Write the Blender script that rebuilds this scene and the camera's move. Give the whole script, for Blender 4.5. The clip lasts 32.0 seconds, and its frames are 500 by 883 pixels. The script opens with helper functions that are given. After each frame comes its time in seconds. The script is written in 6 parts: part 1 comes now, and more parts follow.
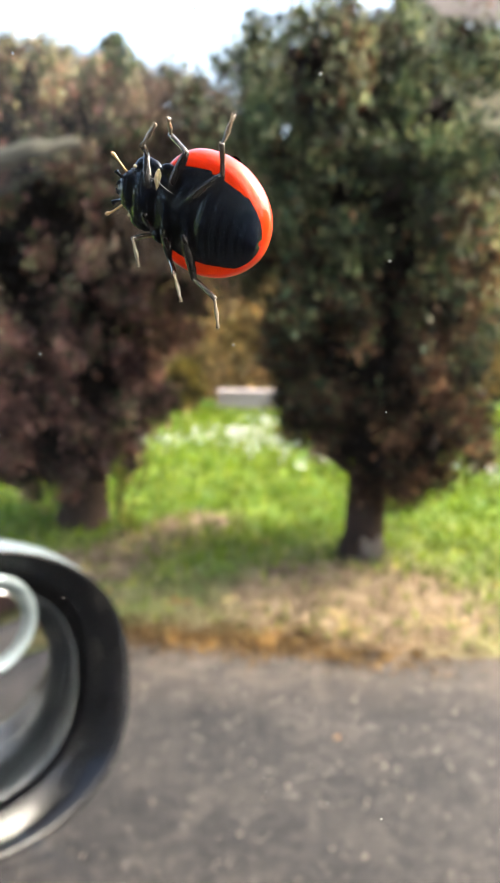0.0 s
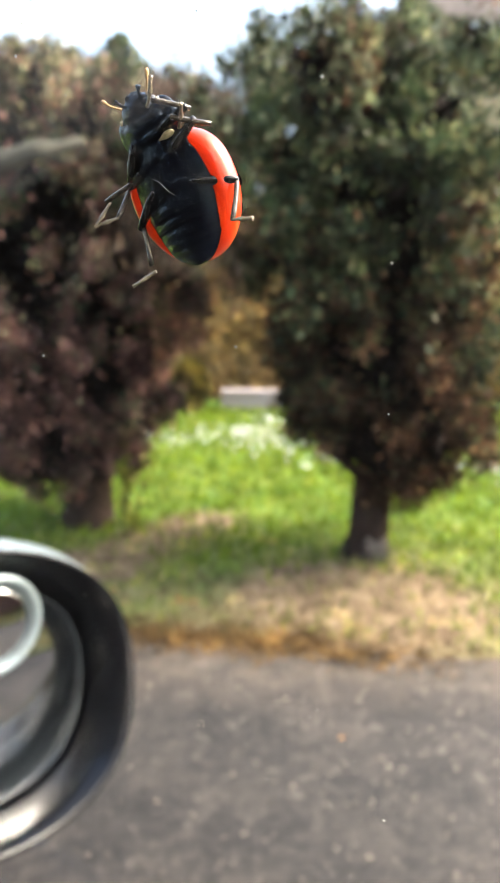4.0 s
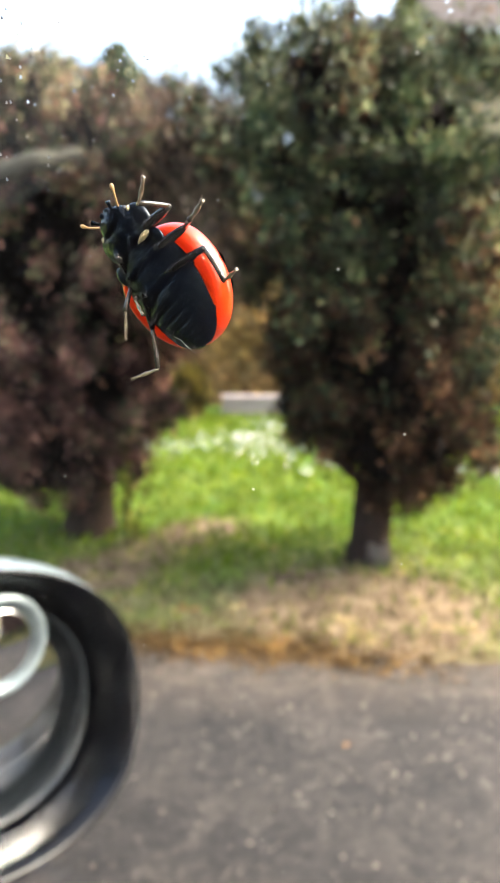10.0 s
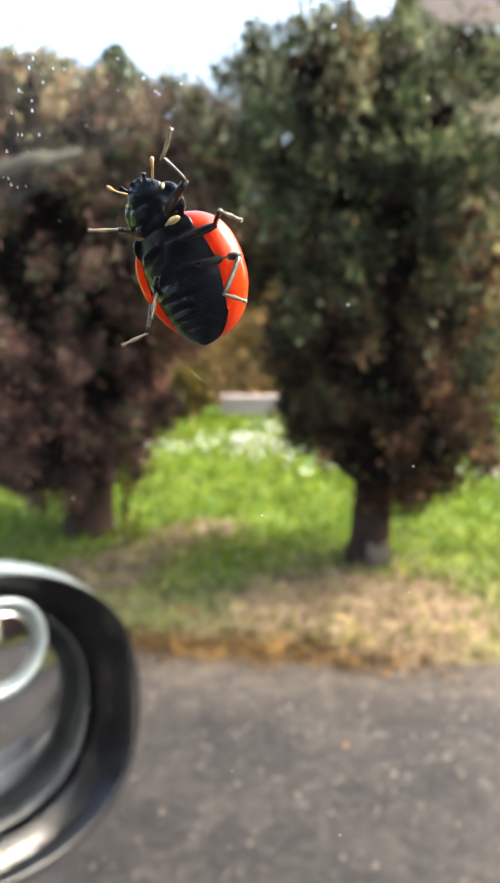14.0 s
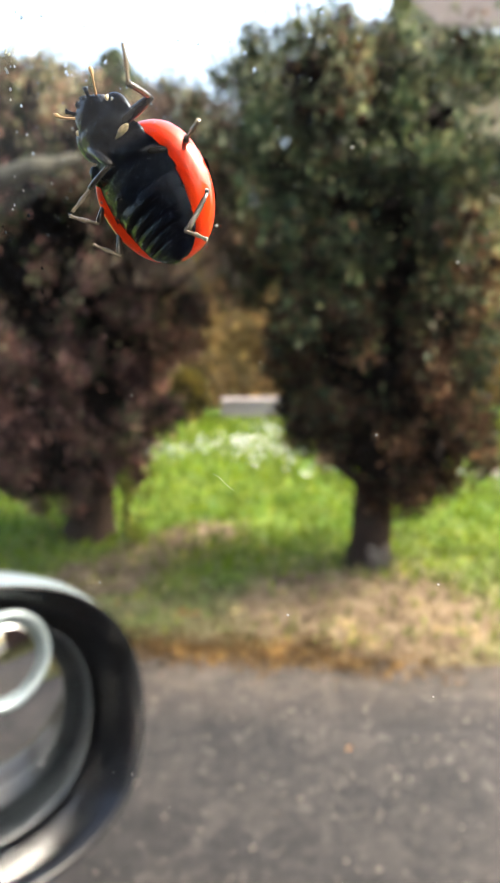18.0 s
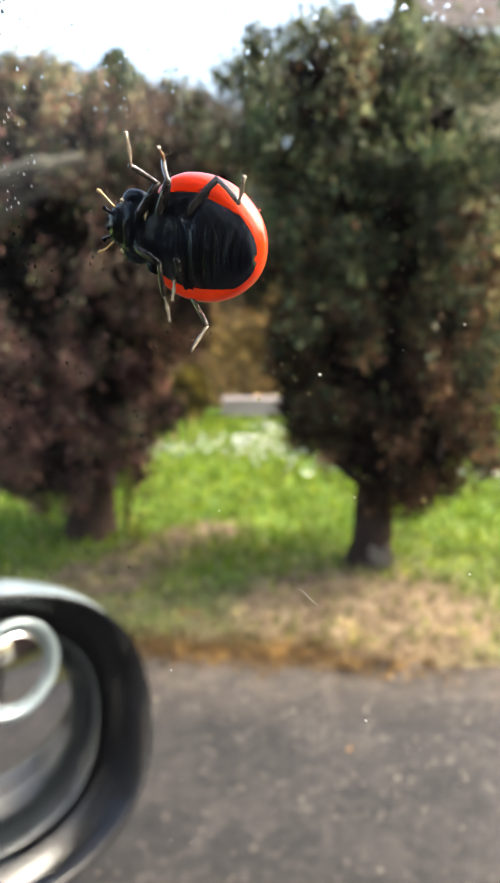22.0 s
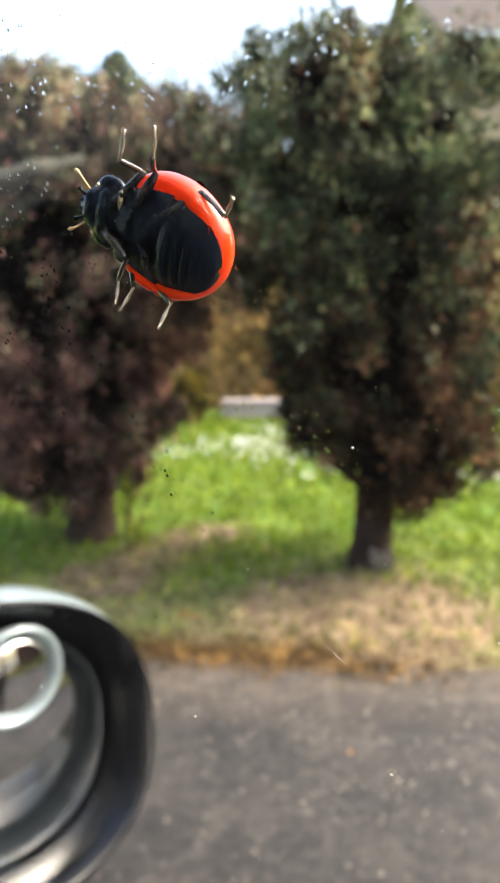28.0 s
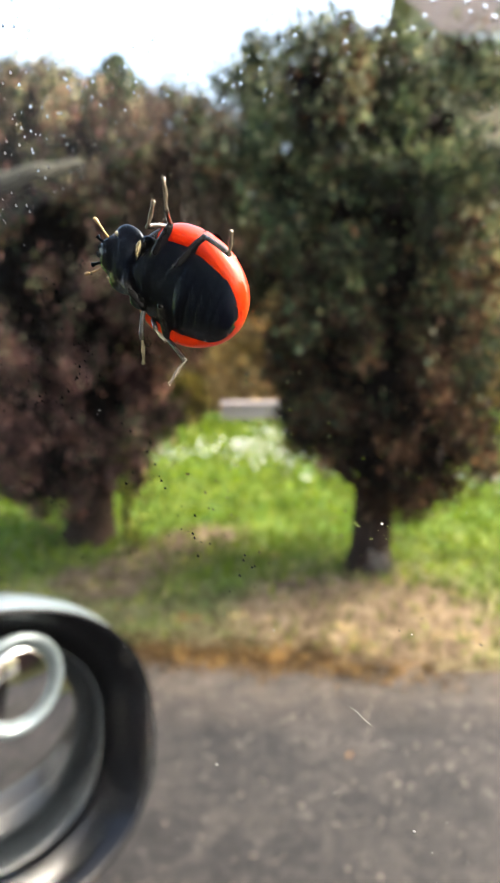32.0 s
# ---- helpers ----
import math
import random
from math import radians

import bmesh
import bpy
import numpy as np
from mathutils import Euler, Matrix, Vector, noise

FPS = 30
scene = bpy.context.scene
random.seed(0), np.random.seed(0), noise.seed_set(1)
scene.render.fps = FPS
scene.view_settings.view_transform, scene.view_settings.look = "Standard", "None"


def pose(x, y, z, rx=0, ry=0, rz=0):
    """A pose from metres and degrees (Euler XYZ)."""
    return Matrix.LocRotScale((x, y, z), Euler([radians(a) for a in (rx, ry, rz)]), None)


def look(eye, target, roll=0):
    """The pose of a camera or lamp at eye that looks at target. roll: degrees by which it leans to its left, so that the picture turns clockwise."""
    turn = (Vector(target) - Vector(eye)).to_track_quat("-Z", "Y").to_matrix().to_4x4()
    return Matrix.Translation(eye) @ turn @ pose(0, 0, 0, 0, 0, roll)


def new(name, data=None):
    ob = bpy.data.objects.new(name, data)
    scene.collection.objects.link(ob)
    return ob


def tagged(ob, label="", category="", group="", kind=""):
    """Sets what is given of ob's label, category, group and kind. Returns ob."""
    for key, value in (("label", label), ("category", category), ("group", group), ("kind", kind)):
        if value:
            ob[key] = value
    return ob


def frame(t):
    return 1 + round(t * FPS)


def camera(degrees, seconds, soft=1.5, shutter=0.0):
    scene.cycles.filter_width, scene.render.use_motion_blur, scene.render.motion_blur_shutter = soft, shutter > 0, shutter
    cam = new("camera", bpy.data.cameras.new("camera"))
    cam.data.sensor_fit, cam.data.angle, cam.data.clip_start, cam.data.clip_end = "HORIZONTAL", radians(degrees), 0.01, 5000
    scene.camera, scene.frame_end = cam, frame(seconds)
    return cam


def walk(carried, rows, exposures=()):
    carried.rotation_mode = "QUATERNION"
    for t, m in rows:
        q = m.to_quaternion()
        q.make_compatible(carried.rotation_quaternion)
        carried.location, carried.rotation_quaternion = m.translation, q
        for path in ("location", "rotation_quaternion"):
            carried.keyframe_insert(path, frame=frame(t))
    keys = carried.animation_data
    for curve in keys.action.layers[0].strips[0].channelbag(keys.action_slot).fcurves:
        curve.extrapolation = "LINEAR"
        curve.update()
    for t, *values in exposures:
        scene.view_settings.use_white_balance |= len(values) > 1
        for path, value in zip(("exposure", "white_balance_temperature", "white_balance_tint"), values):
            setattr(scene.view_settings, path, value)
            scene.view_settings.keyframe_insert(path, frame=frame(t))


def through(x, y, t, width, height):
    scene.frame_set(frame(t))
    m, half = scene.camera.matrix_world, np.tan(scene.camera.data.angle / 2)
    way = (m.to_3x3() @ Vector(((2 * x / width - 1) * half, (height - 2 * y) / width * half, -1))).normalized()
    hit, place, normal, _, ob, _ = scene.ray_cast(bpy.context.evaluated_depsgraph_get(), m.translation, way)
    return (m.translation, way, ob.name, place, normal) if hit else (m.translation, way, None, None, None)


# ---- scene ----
cam = camera(42, 32.0, soft=1.5)
# A tiny macro lens: the beetle on the pane is sharp, the garden behind it is soft.
cam.data.dof.use_dof = True
cam.data.dof.focus_distance = 0.0262
cam.data.dof.aperture_fstop = 118.0
PATH = [
    (0.0, look((0.00000, 0.00000, 1.20000), (0.0170, 1.9535, 0.7714), 0.77)),
    (0.5, look((0.00001, 0.00000, 1.19999), (0.0152, 1.9534, 0.7710), 0.77)),
    (1.0, look((0.00003, 0.00000, 1.19998), (0.0125, 1.9533, 0.7704), 0.77)),
    (1.5, look((0.00006, -0.00000, 1.19995), (0.0088, 1.9533, 0.7703), 0.77)),
    (2.0, look((0.00009, -0.00000, 1.19987), (0.0055, 1.9531, 0.7694), 0.77)),
    (2.5, look((0.00012, -0.00000, 1.19983), (0.0051, 1.9530, 0.7690), 0.81)),
    (3.0, look((0.00012, -0.00000, 1.19983), (0.0041, 1.9530, 0.7687), 0.80)),
    (3.5, look((0.00010, -0.00000, 1.19987), (0.0037, 1.9531, 0.7695), 0.76)),
    (5.5, look((0.00008, -0.00000, 1.20142), (-0.0012, 1.9542, 0.7758), 0.47)),
    (6.0, look((0.00004, -0.00000, 1.20193), (-0.0004, 1.9544, 0.7773), 0.41)),
    (6.5, look((-0.00012, -0.00000, 1.20252), (-0.0005, 1.9545, 0.7784), 0.37)),
    (7.0, look((-0.00031, -0.00000, 1.20332), (-0.0004, 1.9549, 0.7809), 0.22)),
    (7.5, look((-0.00039, -0.00000, 1.20436), (-0.0011, 1.9553, 0.7837), 0.12)),
    (8.0, look((-0.00046, -0.00000, 1.20497), (-0.0020, 1.9556, 0.7859), 0.11)),
    (8.5, look((-0.00049, -0.00000, 1.20521), (-0.0018, 1.9558, 0.7869), 0.11)),
    (9.0, look((-0.00057, -0.00000, 1.20552), (-0.0007, 1.9561, 0.7886), 0.11)),
    (9.5, look((-0.00064, -0.00000, 1.20566), (0.0003, 1.9564, 0.7905), 0.08)),
    (10.0, look((-0.00070, -0.00000, 1.20582), (-0.0006, 1.9568, 0.7925), 0.02)),
    (10.5, look((-0.00081, -0.00000, 1.20611), (-0.0012, 1.9568, 0.7928), 0.01)),
    (11.0, look((-0.00095, 0.00000, 1.20645), (0.0000, 1.9570, 0.7940), -0.05)),
    (11.5, look((-0.00104, 0.00000, 1.20669), (-0.0006, 1.9569, 0.7938), -0.04)),
    (12.0, look((-0.00109, 0.00000, 1.20674), (0.0018, 1.9570, 0.7941), -0.08)),
    (12.5, look((-0.00112, 0.00000, 1.20679), (0.0009, 1.9571, 0.7946), -0.10)),
    (13.0, look((-0.00113, 0.00000, 1.20682), (0.0015, 1.9570, 0.7944), -0.09)),
    (13.5, look((-0.00113, 0.00000, 1.20691), (0.0016, 1.9570, 0.7943), -0.09)),
    (14.0, look((-0.00111, -0.00000, 1.20698), (0.0017, 1.9569, 0.7941), -0.06)),
    (14.5, look((-0.00115, -0.00000, 1.20717), (0.0036, 1.9569, 0.7943), -0.05)),
    (16.5, look((-0.00161, 0.00000, 1.20940), (-0.0003, 1.9576, 0.7997), -0.12)),
    (17.0, look((-0.00172, -0.00000, 1.20980), (-0.0026, 1.9577, 0.8005), -0.19)),
    (17.5, look((-0.00202, -0.00000, 1.21060), (-0.0025, 1.9578, 0.8019), -0.29)),
    (18.0, look((-0.00227, -0.00000, 1.21142), (0.0007, 1.9582, 0.8047), -0.41)),
    (18.5, look((-0.00261, -0.00000, 1.21256), (0.0007, 1.9583, 0.8061), -0.24)),
    (19.0, look((-0.00287, -0.00000, 1.21366), (0.0011, 1.9588, 0.8100), -0.25)),
    (19.5, look((-0.00331, 0.00000, 1.21452), (0.0015, 1.9587, 0.8103), -0.31)),
    (20.0, look((-0.00403, 0.00000, 1.21541), (0.0005, 1.9583, 0.8089), -0.29)),
    (20.5, look((-0.00489, 0.00000, 1.21612), (-0.0021, 1.9577, 0.8068), -0.26)),
    (21.0, look((-0.00530, 0.00000, 1.21658), (-0.0035, 1.9576, 0.8067), -0.23)),
    (21.5, look((-0.00559, 0.00000, 1.21666), (-0.0048, 1.9574, 0.8062), -0.24)),
    (22.0, look((-0.00590, 0.00000, 1.21666), (-0.0049, 1.9575, 0.8063), -0.26)),
    (22.5, look((-0.00613, 0.00000, 1.21671), (-0.0046, 1.9575, 0.8066), -0.28)),
    (23.0, look((-0.00630, 0.00000, 1.21676), (-0.0052, 1.9575, 0.8067), -0.26)),
    (23.5, look((-0.00630, 0.00000, 1.21670), (-0.0064, 1.9576, 0.8069), -0.28)),
    (24.0, look((-0.00627, 0.00000, 1.21669), (-0.0083, 1.9575, 0.8067), -0.27)),
    (24.5, look((-0.00630, 0.00000, 1.21669), (-0.0062, 1.9576, 0.8071), -0.27)),
    (25.0, look((-0.00636, 0.00000, 1.21670), (-0.0027, 1.9578, 0.8081), -0.23)),
    (25.5, look((-0.00640, 0.00000, 1.21672), (-0.0018, 1.9580, 0.8089), -0.21)),
    (27.5, look((-0.00702, 0.00000, 1.21888), (-0.0067, 1.9584, 0.8130), -0.27)),
    (28.0, look((-0.00717, 0.00000, 1.21932), (-0.0068, 1.9586, 0.8143), -0.28)),
    (28.5, look((-0.00747, 0.00000, 1.21992), (-0.0081, 1.9586, 0.8153), -0.29)),
    (29.0, look((-0.00762, 0.00000, 1.22022), (-0.0060, 1.9587, 0.8161), -0.27)),
    (29.5, look((-0.00777, 0.00000, 1.22044), (-0.0031, 1.9589, 0.8173), -0.20)),
    (30.0, look((-0.00800, 0.00000, 1.22097), (-0.0017, 1.9590, 0.8183), -0.23)),
    (30.5, look((-0.00824, -0.00000, 1.22164), (-0.0018, 1.9592, 0.8198), -0.19)),
    (31.0, look((-0.00835, -0.00000, 1.22194), (-0.0029, 1.9594, 0.8209), -0.18)),
    (31.5, look((-0.00840, -0.00000, 1.22208), (-0.0025, 1.9595, 0.8217), -0.22)),
    (32.0, look((-0.00845, -0.00000, 1.22220), (-0.0028, 1.9596, 0.8225), -0.28)),
]
walk(cam, PATH, [(0.0, 2.68, 6500, 6), (10.0, 2.63, 6500, 6), (20.0, 2.49, 6500, 6), (32.0, 2.47, 6500, 6)])

# ---- light ----
SUN_UP, SUN_TURN = radians(46), radians(80)      # height; turn from +y towards +x
world = bpy.data.worlds.new("sky")
scene.world = world
world.use_nodes = True
wn = world.node_tree
wn.nodes.clear()
sky = wn.nodes.new("ShaderNodeTexSky")
sky.sky_type = 'NISHITA'
sky.sun_disc = False
sky.sun_elevation, sky.sun_rotation = SUN_UP, SUN_TURN
sky.dust_density = 7.0
sky.air_density = 1.2
back = wn.nodes.new("ShaderNodeBackground")
back.inputs[1].default_value = 0.148
wout = wn.nodes.new("ShaderNodeOutputWorld")
wn.links.new(sky.outputs[0], back.inputs[0])
wn.links.new(back.outputs[0], wout.inputs[0])
sun_data = bpy.data.lights.new("sun", 'SUN')
sun_data.energy, sun_data.angle, sun_data.color = 0.95, radians(22), (1.0, 0.95, 0.87)
sun = new("sun", sun_data)
sun_to = Vector((math.sin(SUN_TURN) * math.cos(SUN_UP), math.cos(SUN_TURN) * math.cos(SUN_UP), math.sin(SUN_UP)))
sun.matrix_world = look(sun_to * 60, (0, 0, 0))


# ---- materials ----
def material(name, rough=0.6, metal=0.0, spec=0.5):
    m = bpy.data.materials.new(name)
    m.use_nodes = True
    b = m.node_tree.nodes["Principled BSDF"]
    b.inputs["Roughness"].default_value = rough
    b.inputs["Metallic"].default_value = metal
    b.inputs["Specular IOR Level"].default_value = spec
    return m, m.node_tree, b


def ramp(nt, fac, stops):
    r = nt.nodes.new("ShaderNodeValToRGB")
    els = r.color_ramp.elements
    while len(els) < len(stops):
        els.new(0.5)
    for e, (at, c) in zip(els, stops):
        e.position, e.color = at, (*c, 1)
    nt.links.new(fac, r.inputs[0])
    return r.outputs[0]


def noise_node(nt, scale, detail=6.0, rough=0.6, coords="Object", distort=0.0):
    tc = nt.nodes.new("ShaderNodeTexCoord")
    n = nt.nodes.new("ShaderNodeTexNoise")
    n.inputs["Scale"].default_value, n.inputs["Detail"].default_value = scale, detail
    n.inputs["Roughness"].default_value = rough
    n.inputs["Distortion"].default_value = distort
    nt.links.new(tc.outputs[coords], n.inputs["Vector"])
    return n.outputs["Fac"]


def mix(nt, fac, a, b, kind='MIX'):
    m = nt.nodes.new("ShaderNodeMix")
    m.data_type, m.blend_type = 'RGBA', kind
    for sock, val in ((m.inputs[0], fac), (m.inputs[6], a), (m.inputs[7], b)):
        if hasattr(val, "is_linked"):
            nt.links.new(val, sock)
        elif isinstance(val, tuple):
            sock.default_value = (*val, 1)
        else:
            sock.default_value = val
    return m.outputs[2]


def bump(nt, bsdf, fac, strength, distance):
    b = nt.nodes.new("ShaderNodeBump")
    b.inputs["Strength"].default_value, b.inputs["Distance"].default_value = strength, distance
    nt.links.new(fac, b.inputs["Height"])
    nt.links.new(b.outputs[0], bsdf.inputs["Normal"])


def mottled(name, dark, light, scale, fine, rough=0.7, metal=0.0, spec=0.5, bump_by=0.0, dist=0.01, middle=None):
    """Two scales of noise between two or three colours, with fine relief."""
    m, nt, b = material(name, rough, metal, spec)
    big, small = noise_node(nt, scale), noise_node(nt, fine)
    mid = middle or tuple((p + q) / 2 for p, q in zip(dark, light))
    c = ramp(nt, big, [(0.3, dark), (0.5, mid), (0.7, light)])
    c2 = ramp(nt, small, [(0.3, tuple(v * 0.7 for v in mid)), (0.7, tuple(min(1, v * 1.3) for v in mid))])
    nt.links.new(mix(nt, 0.45, c, c2), b.inputs["Base Color"])
    if bump_by:
        bump(nt, b, small, bump_by, dist)
    return m


def leafy(name, stops, rough=0.55, spec=0.35, through=0.14, uneven=1.0):
    """Leaves that differ from island to island, shaded in clumps by colour, with a little light coming through."""
    m, nt, b = material(name, rough, 0, spec)
    g = nt.nodes.new("ShaderNodeNewGeometry")
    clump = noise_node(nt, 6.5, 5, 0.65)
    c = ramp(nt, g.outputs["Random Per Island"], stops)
    # noise darkens hollows and lifts clumps: shade and sunlight put into the colour
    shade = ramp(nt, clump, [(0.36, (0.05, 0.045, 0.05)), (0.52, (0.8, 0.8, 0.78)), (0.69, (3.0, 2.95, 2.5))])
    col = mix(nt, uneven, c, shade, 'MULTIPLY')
    nt.links.new(col, b.inputs["Base Color"])
    tr = nt.nodes.new("ShaderNodeBsdfTranslucent")
    nt.links.new(col, tr.inputs[0])
    ms = nt.nodes.new("ShaderNodeMixShader")
    ms.inputs[0].default_value = through
    nt.links.new(b.outputs[0], ms.inputs[1])
    nt.links.new(tr.outputs[0], ms.inputs[2])
    nt.links.new(ms.outputs[0], nt.nodes["Material Output"].inputs[0])
    return m


def ground_material():
    m, nt, b = material("turf", 0.9, 0, 0.2)
    tc = nt.nodes.new("ShaderNodeTexCoord")
    xyz = nt.nodes.new("ShaderNodeSeparateXYZ")
    nt.links.new(tc.outputs["Object"], xyz.inputs[0])
    grass = ramp(nt, noise_node(nt, 2.2, 8), [(0.3, (0.05, 0.11, 0.012)), (0.5, (0.1, 0.19, 0.02)), (0.7, (0.22, 0.32, 0.06))])
    soil = ramp(nt, noise_node(nt, 9, 8), [(0.3, (0.1, 0.068, 0.04)), (0.52, (0.2, 0.142, 0.086)), (0.75, (0.31, 0.235, 0.15))])
    # bare, dry strip along the carriageway, fading into the lawn
    edge = nt.nodes.new("ShaderNodeMapRange")
    edge.inputs[1].default_value, edge.inputs[2].default_value = 2.3, 3.5
    edge.inputs[3].default_value, edge.inputs[4].default_value = 0.6, 0.0
    nt.links.new(xyz.outputs[1], edge.inputs[0])
    wob = nt.nodes.new("ShaderNodeMath")
    wob.operation = 'MULTIPLY_ADD'
    wob.inputs[1].default_value, wob.inputs[2].default_value = 1.1, -0.45
    nt.links.new(noise_node(nt, 3.1, 5), wob.inputs[0])
    add = nt.nodes.new("ShaderNodeMath")
    add.operation, add.use_clamp = 'ADD', True
    nt.links.new(edge.outputs[0], add.inputs[0])
    nt.links.new(wob.outputs[0], add.inputs[1])
    # two trodden, bare patches
    bare = add.outputs[0]
    for cx, cy, r in ((-0.65, 2.83, 0.3), (-0.45, 3.08, 0.3), (-0.25, 3.33, 0.32), (0.45, 2.5, 0.58)):
        dist = nt.nodes.new("ShaderNodeVectorMath")
        dist.operation = 'DISTANCE'
        dist.inputs[1].default_value = (cx, cy, 0)
        nt.links.new(tc.outputs["Object"], dist.inputs[0])
        near = nt.nodes.new("ShaderNodeMapRange")
        near.inputs[1].default_value, near.inputs[2].default_value = r * 0.45, r
        near.inputs[3].default_value, near.inputs[4].default_value = 0.9, 0.0
        nt.links.new(dist.outputs["Value"], near.inputs[0])
        plus = nt.nodes.new("ShaderNodeMath")
        plus.operation, plus.use_clamp = 'ADD', True
        nt.links.new(bare, plus.inputs[0])
        nt.links.new(near.outputs[0], plus.inputs[1])
        bare = plus.outputs[0]
    nt.links.new(mix(nt, bare, grass, soil), b.inputs["Base Color"])
    bump(nt, b, noise_node(nt, 60, 4), 0.8, 0.02)
    return m


def asphalt_material():
    m, nt, b = material("asphalt", 0.85, 0, 0.35)
    patches = ramp(nt, noise_node(nt, 3.4, 9, 0.72), [(0.3, (0.0165, 0.0155, 0.0162)), (0.48, (0.029, 0.0265, 0.0262)), (0.62, (0.052, 0.046, 0.042)), (0.75, (0.095, 0.082, 0.07))])
    grit = ramp(nt, noise_node(nt, 130, 3, 0.7), [(0.35, (0.45, 0.45, 0.47)), (0.55, (1, 1, 1)), (0.72, (1.8, 1.75, 1.65))])
    tc = nt.nodes.new("ShaderNodeTexCoord")
    v = nt.nodes.new("ShaderNodeTexVoronoi")
    v.inputs["Scale"].default_value = 17
    nt.links.new(tc.outputs["Object"], v.inputs["Vector"])
    chips = ramp(nt, v.outputs["Distance"], [(0.02, (0.1, 0.085, 0.065)), (0.15, (0, 0, 0))])
    grain = ramp(nt, noise_node(nt, 26, 6, 0.75), [(0.32, (0.55, 0.55, 0.56)), (0.5, (1, 1, 1)), (0.68, (1.65, 1.6, 1.5))])
    col = mix(nt, 1.0, mix(nt, 1.0, patches, grit, 'MULTIPLY'), grain, 'MULTIPLY')
    # brown dust blown in from the verge
    xyz = nt.nodes.new("ShaderNodeSeparateXYZ")
    nt.links.new(tc.outputs["Object"], xyz.inputs[0])
    near = nt.nodes.new("ShaderNodeMapRange")
    near.inputs[1].default_value, near.inputs[2].default_value = 1.7, 2.1
    near.inputs[3].default_value, near.inputs[4].default_value = 0.0, 0.75
    nt.links.new(xyz.outputs[1], near.inputs[0])
    drift = nt.nodes.new("ShaderNodeMath")
    drift.operation, drift.use_clamp = 'MULTIPLY', True
    nt.links.new(near.outputs[0], drift.inputs[0])
    nt.links.new(ramp(nt, noise_node(nt, 9, 7, 0.7), [(0.35, (0.1, 0.1, 0.1)), (0.65, (1, 1, 1))]), drift.inputs[1])
    col = mix(nt, drift.outputs[0], col, (0.15, 0.118, 0.088))
    flecks = ramp(nt, noise_node(nt, 19, 5, 0.6, "Object", 0.6), [(0.6, (0, 0, 0)), (0.74, (0.13, 0.115, 0.095))])
    col = mix(nt, 0.7, col, flecks, 'ADD')
    nt.links.new(mix(nt, 0.75, col, chips, 'ADD'), b.inputs["Base Color"])
    bump(nt, b, noise_node(nt, 160, 3), 0.5, 0.006)
    return m


def beetle_black():
    m, nt, b = material("chitin_black", 0.24, 0, 0.19)
    c = ramp(nt, noise_node(nt, 900, 4), [(0.3, (0.0005, 0.001, 0.0025)), (0.7, (0.002, 0.004, 0.009))])
    nt.links.new(c, b.inputs["Base Color"])
    b.inputs["Specular Tint"].default_value = (0.7, 0.85, 1.0, 1)
    bump(nt, b, noise_node(nt, 1500, 5), 0.4, 0.00012)
    return m


def beetle_red():
    """Glossy wing case, thin enough to let some light through."""
    m, nt, b = material("wing_case_red", 0.32, 0, 0.15)
    c = ramp(nt, noise_node(nt, 350, 4), [(0.3, (0.56, 0.024, 0.002)), (0.7, (0.74, 0.048, 0.004))])
    nt.links.new(c, b.inputs["Base Color"])
    b.inputs["Coat Weight"].default_value, b.inputs["Coat Roughness"].default_value = 0.85, 0.05
    bump(nt, b, noise_node(nt, 4000, 2), 0.08, 0.00005)
    tr, ms = nt.nodes.new("ShaderNodeBsdfTranslucent"), nt.nodes.new("ShaderNodeMixShader")
    nt.links.new(c, tr.inputs[0])
    ms.inputs[0].default_value = 0.24
    nt.links.new(b.outputs[0], ms.inputs[1])
    nt.links.new(tr.outputs[0], ms.inputs[2])
    nt.links.new(ms.outputs[0], nt.nodes["Material Output"].inputs[0])
    return m


def window_glass():
    """Clear glass with a faint film of dust that scatters a little light."""
    m = bpy.data.materials.new("window_glass")
    m.use_nodes = True
    nt = m.node_tree
    nt.nodes.clear()
    out = nt.nodes.new("ShaderNodeOutputMaterial")
    g, d, ms = nt.nodes.new("ShaderNodeBsdfGlass"), nt.nodes.new("ShaderNodeBsdfTranslucent"), nt.nodes.new("ShaderNodeMixShader")
    g.inputs["IOR"].default_value, g.inputs["Roughness"].default_value = 1.45, 0.0
    d.inputs[0].default_value = (0.8, 0.8, 0.78, 1)
    film = nt.nodes.new("ShaderNodeMapRange")
    film.inputs[1].default_value, film.inputs[2].default_value = 0.35, 0.75
    film.inputs[3].default_value, film.inputs[4].default_value = 0.0001, 0.0005
    nt.links.new(noise_node(nt, 90, 5, 0.6), film.inputs[0])
    nt.links.new(film.outputs[0], ms.inputs[0])
    nt.links.new(g.outputs[0], ms.inputs[1])
    nt.links.new(d.outputs[0], ms.inputs[2])
    nt.links.new(ms.outputs[0], out.inputs[0])
    return m


def water():
    m = bpy.data.materials.new("water")
    m.use_nodes = True
    nt = m.node_tree
    nt.nodes.clear()
    out, g = nt.nodes.new("ShaderNodeOutputMaterial"), nt.nodes.new("ShaderNodeBsdfGlass")
    g.inputs["IOR"].default_value, g.inputs["Roughness"].default_value = 1.36, 0.05
    nt.links.new(g.outputs[0], out.inputs[0])
    return m


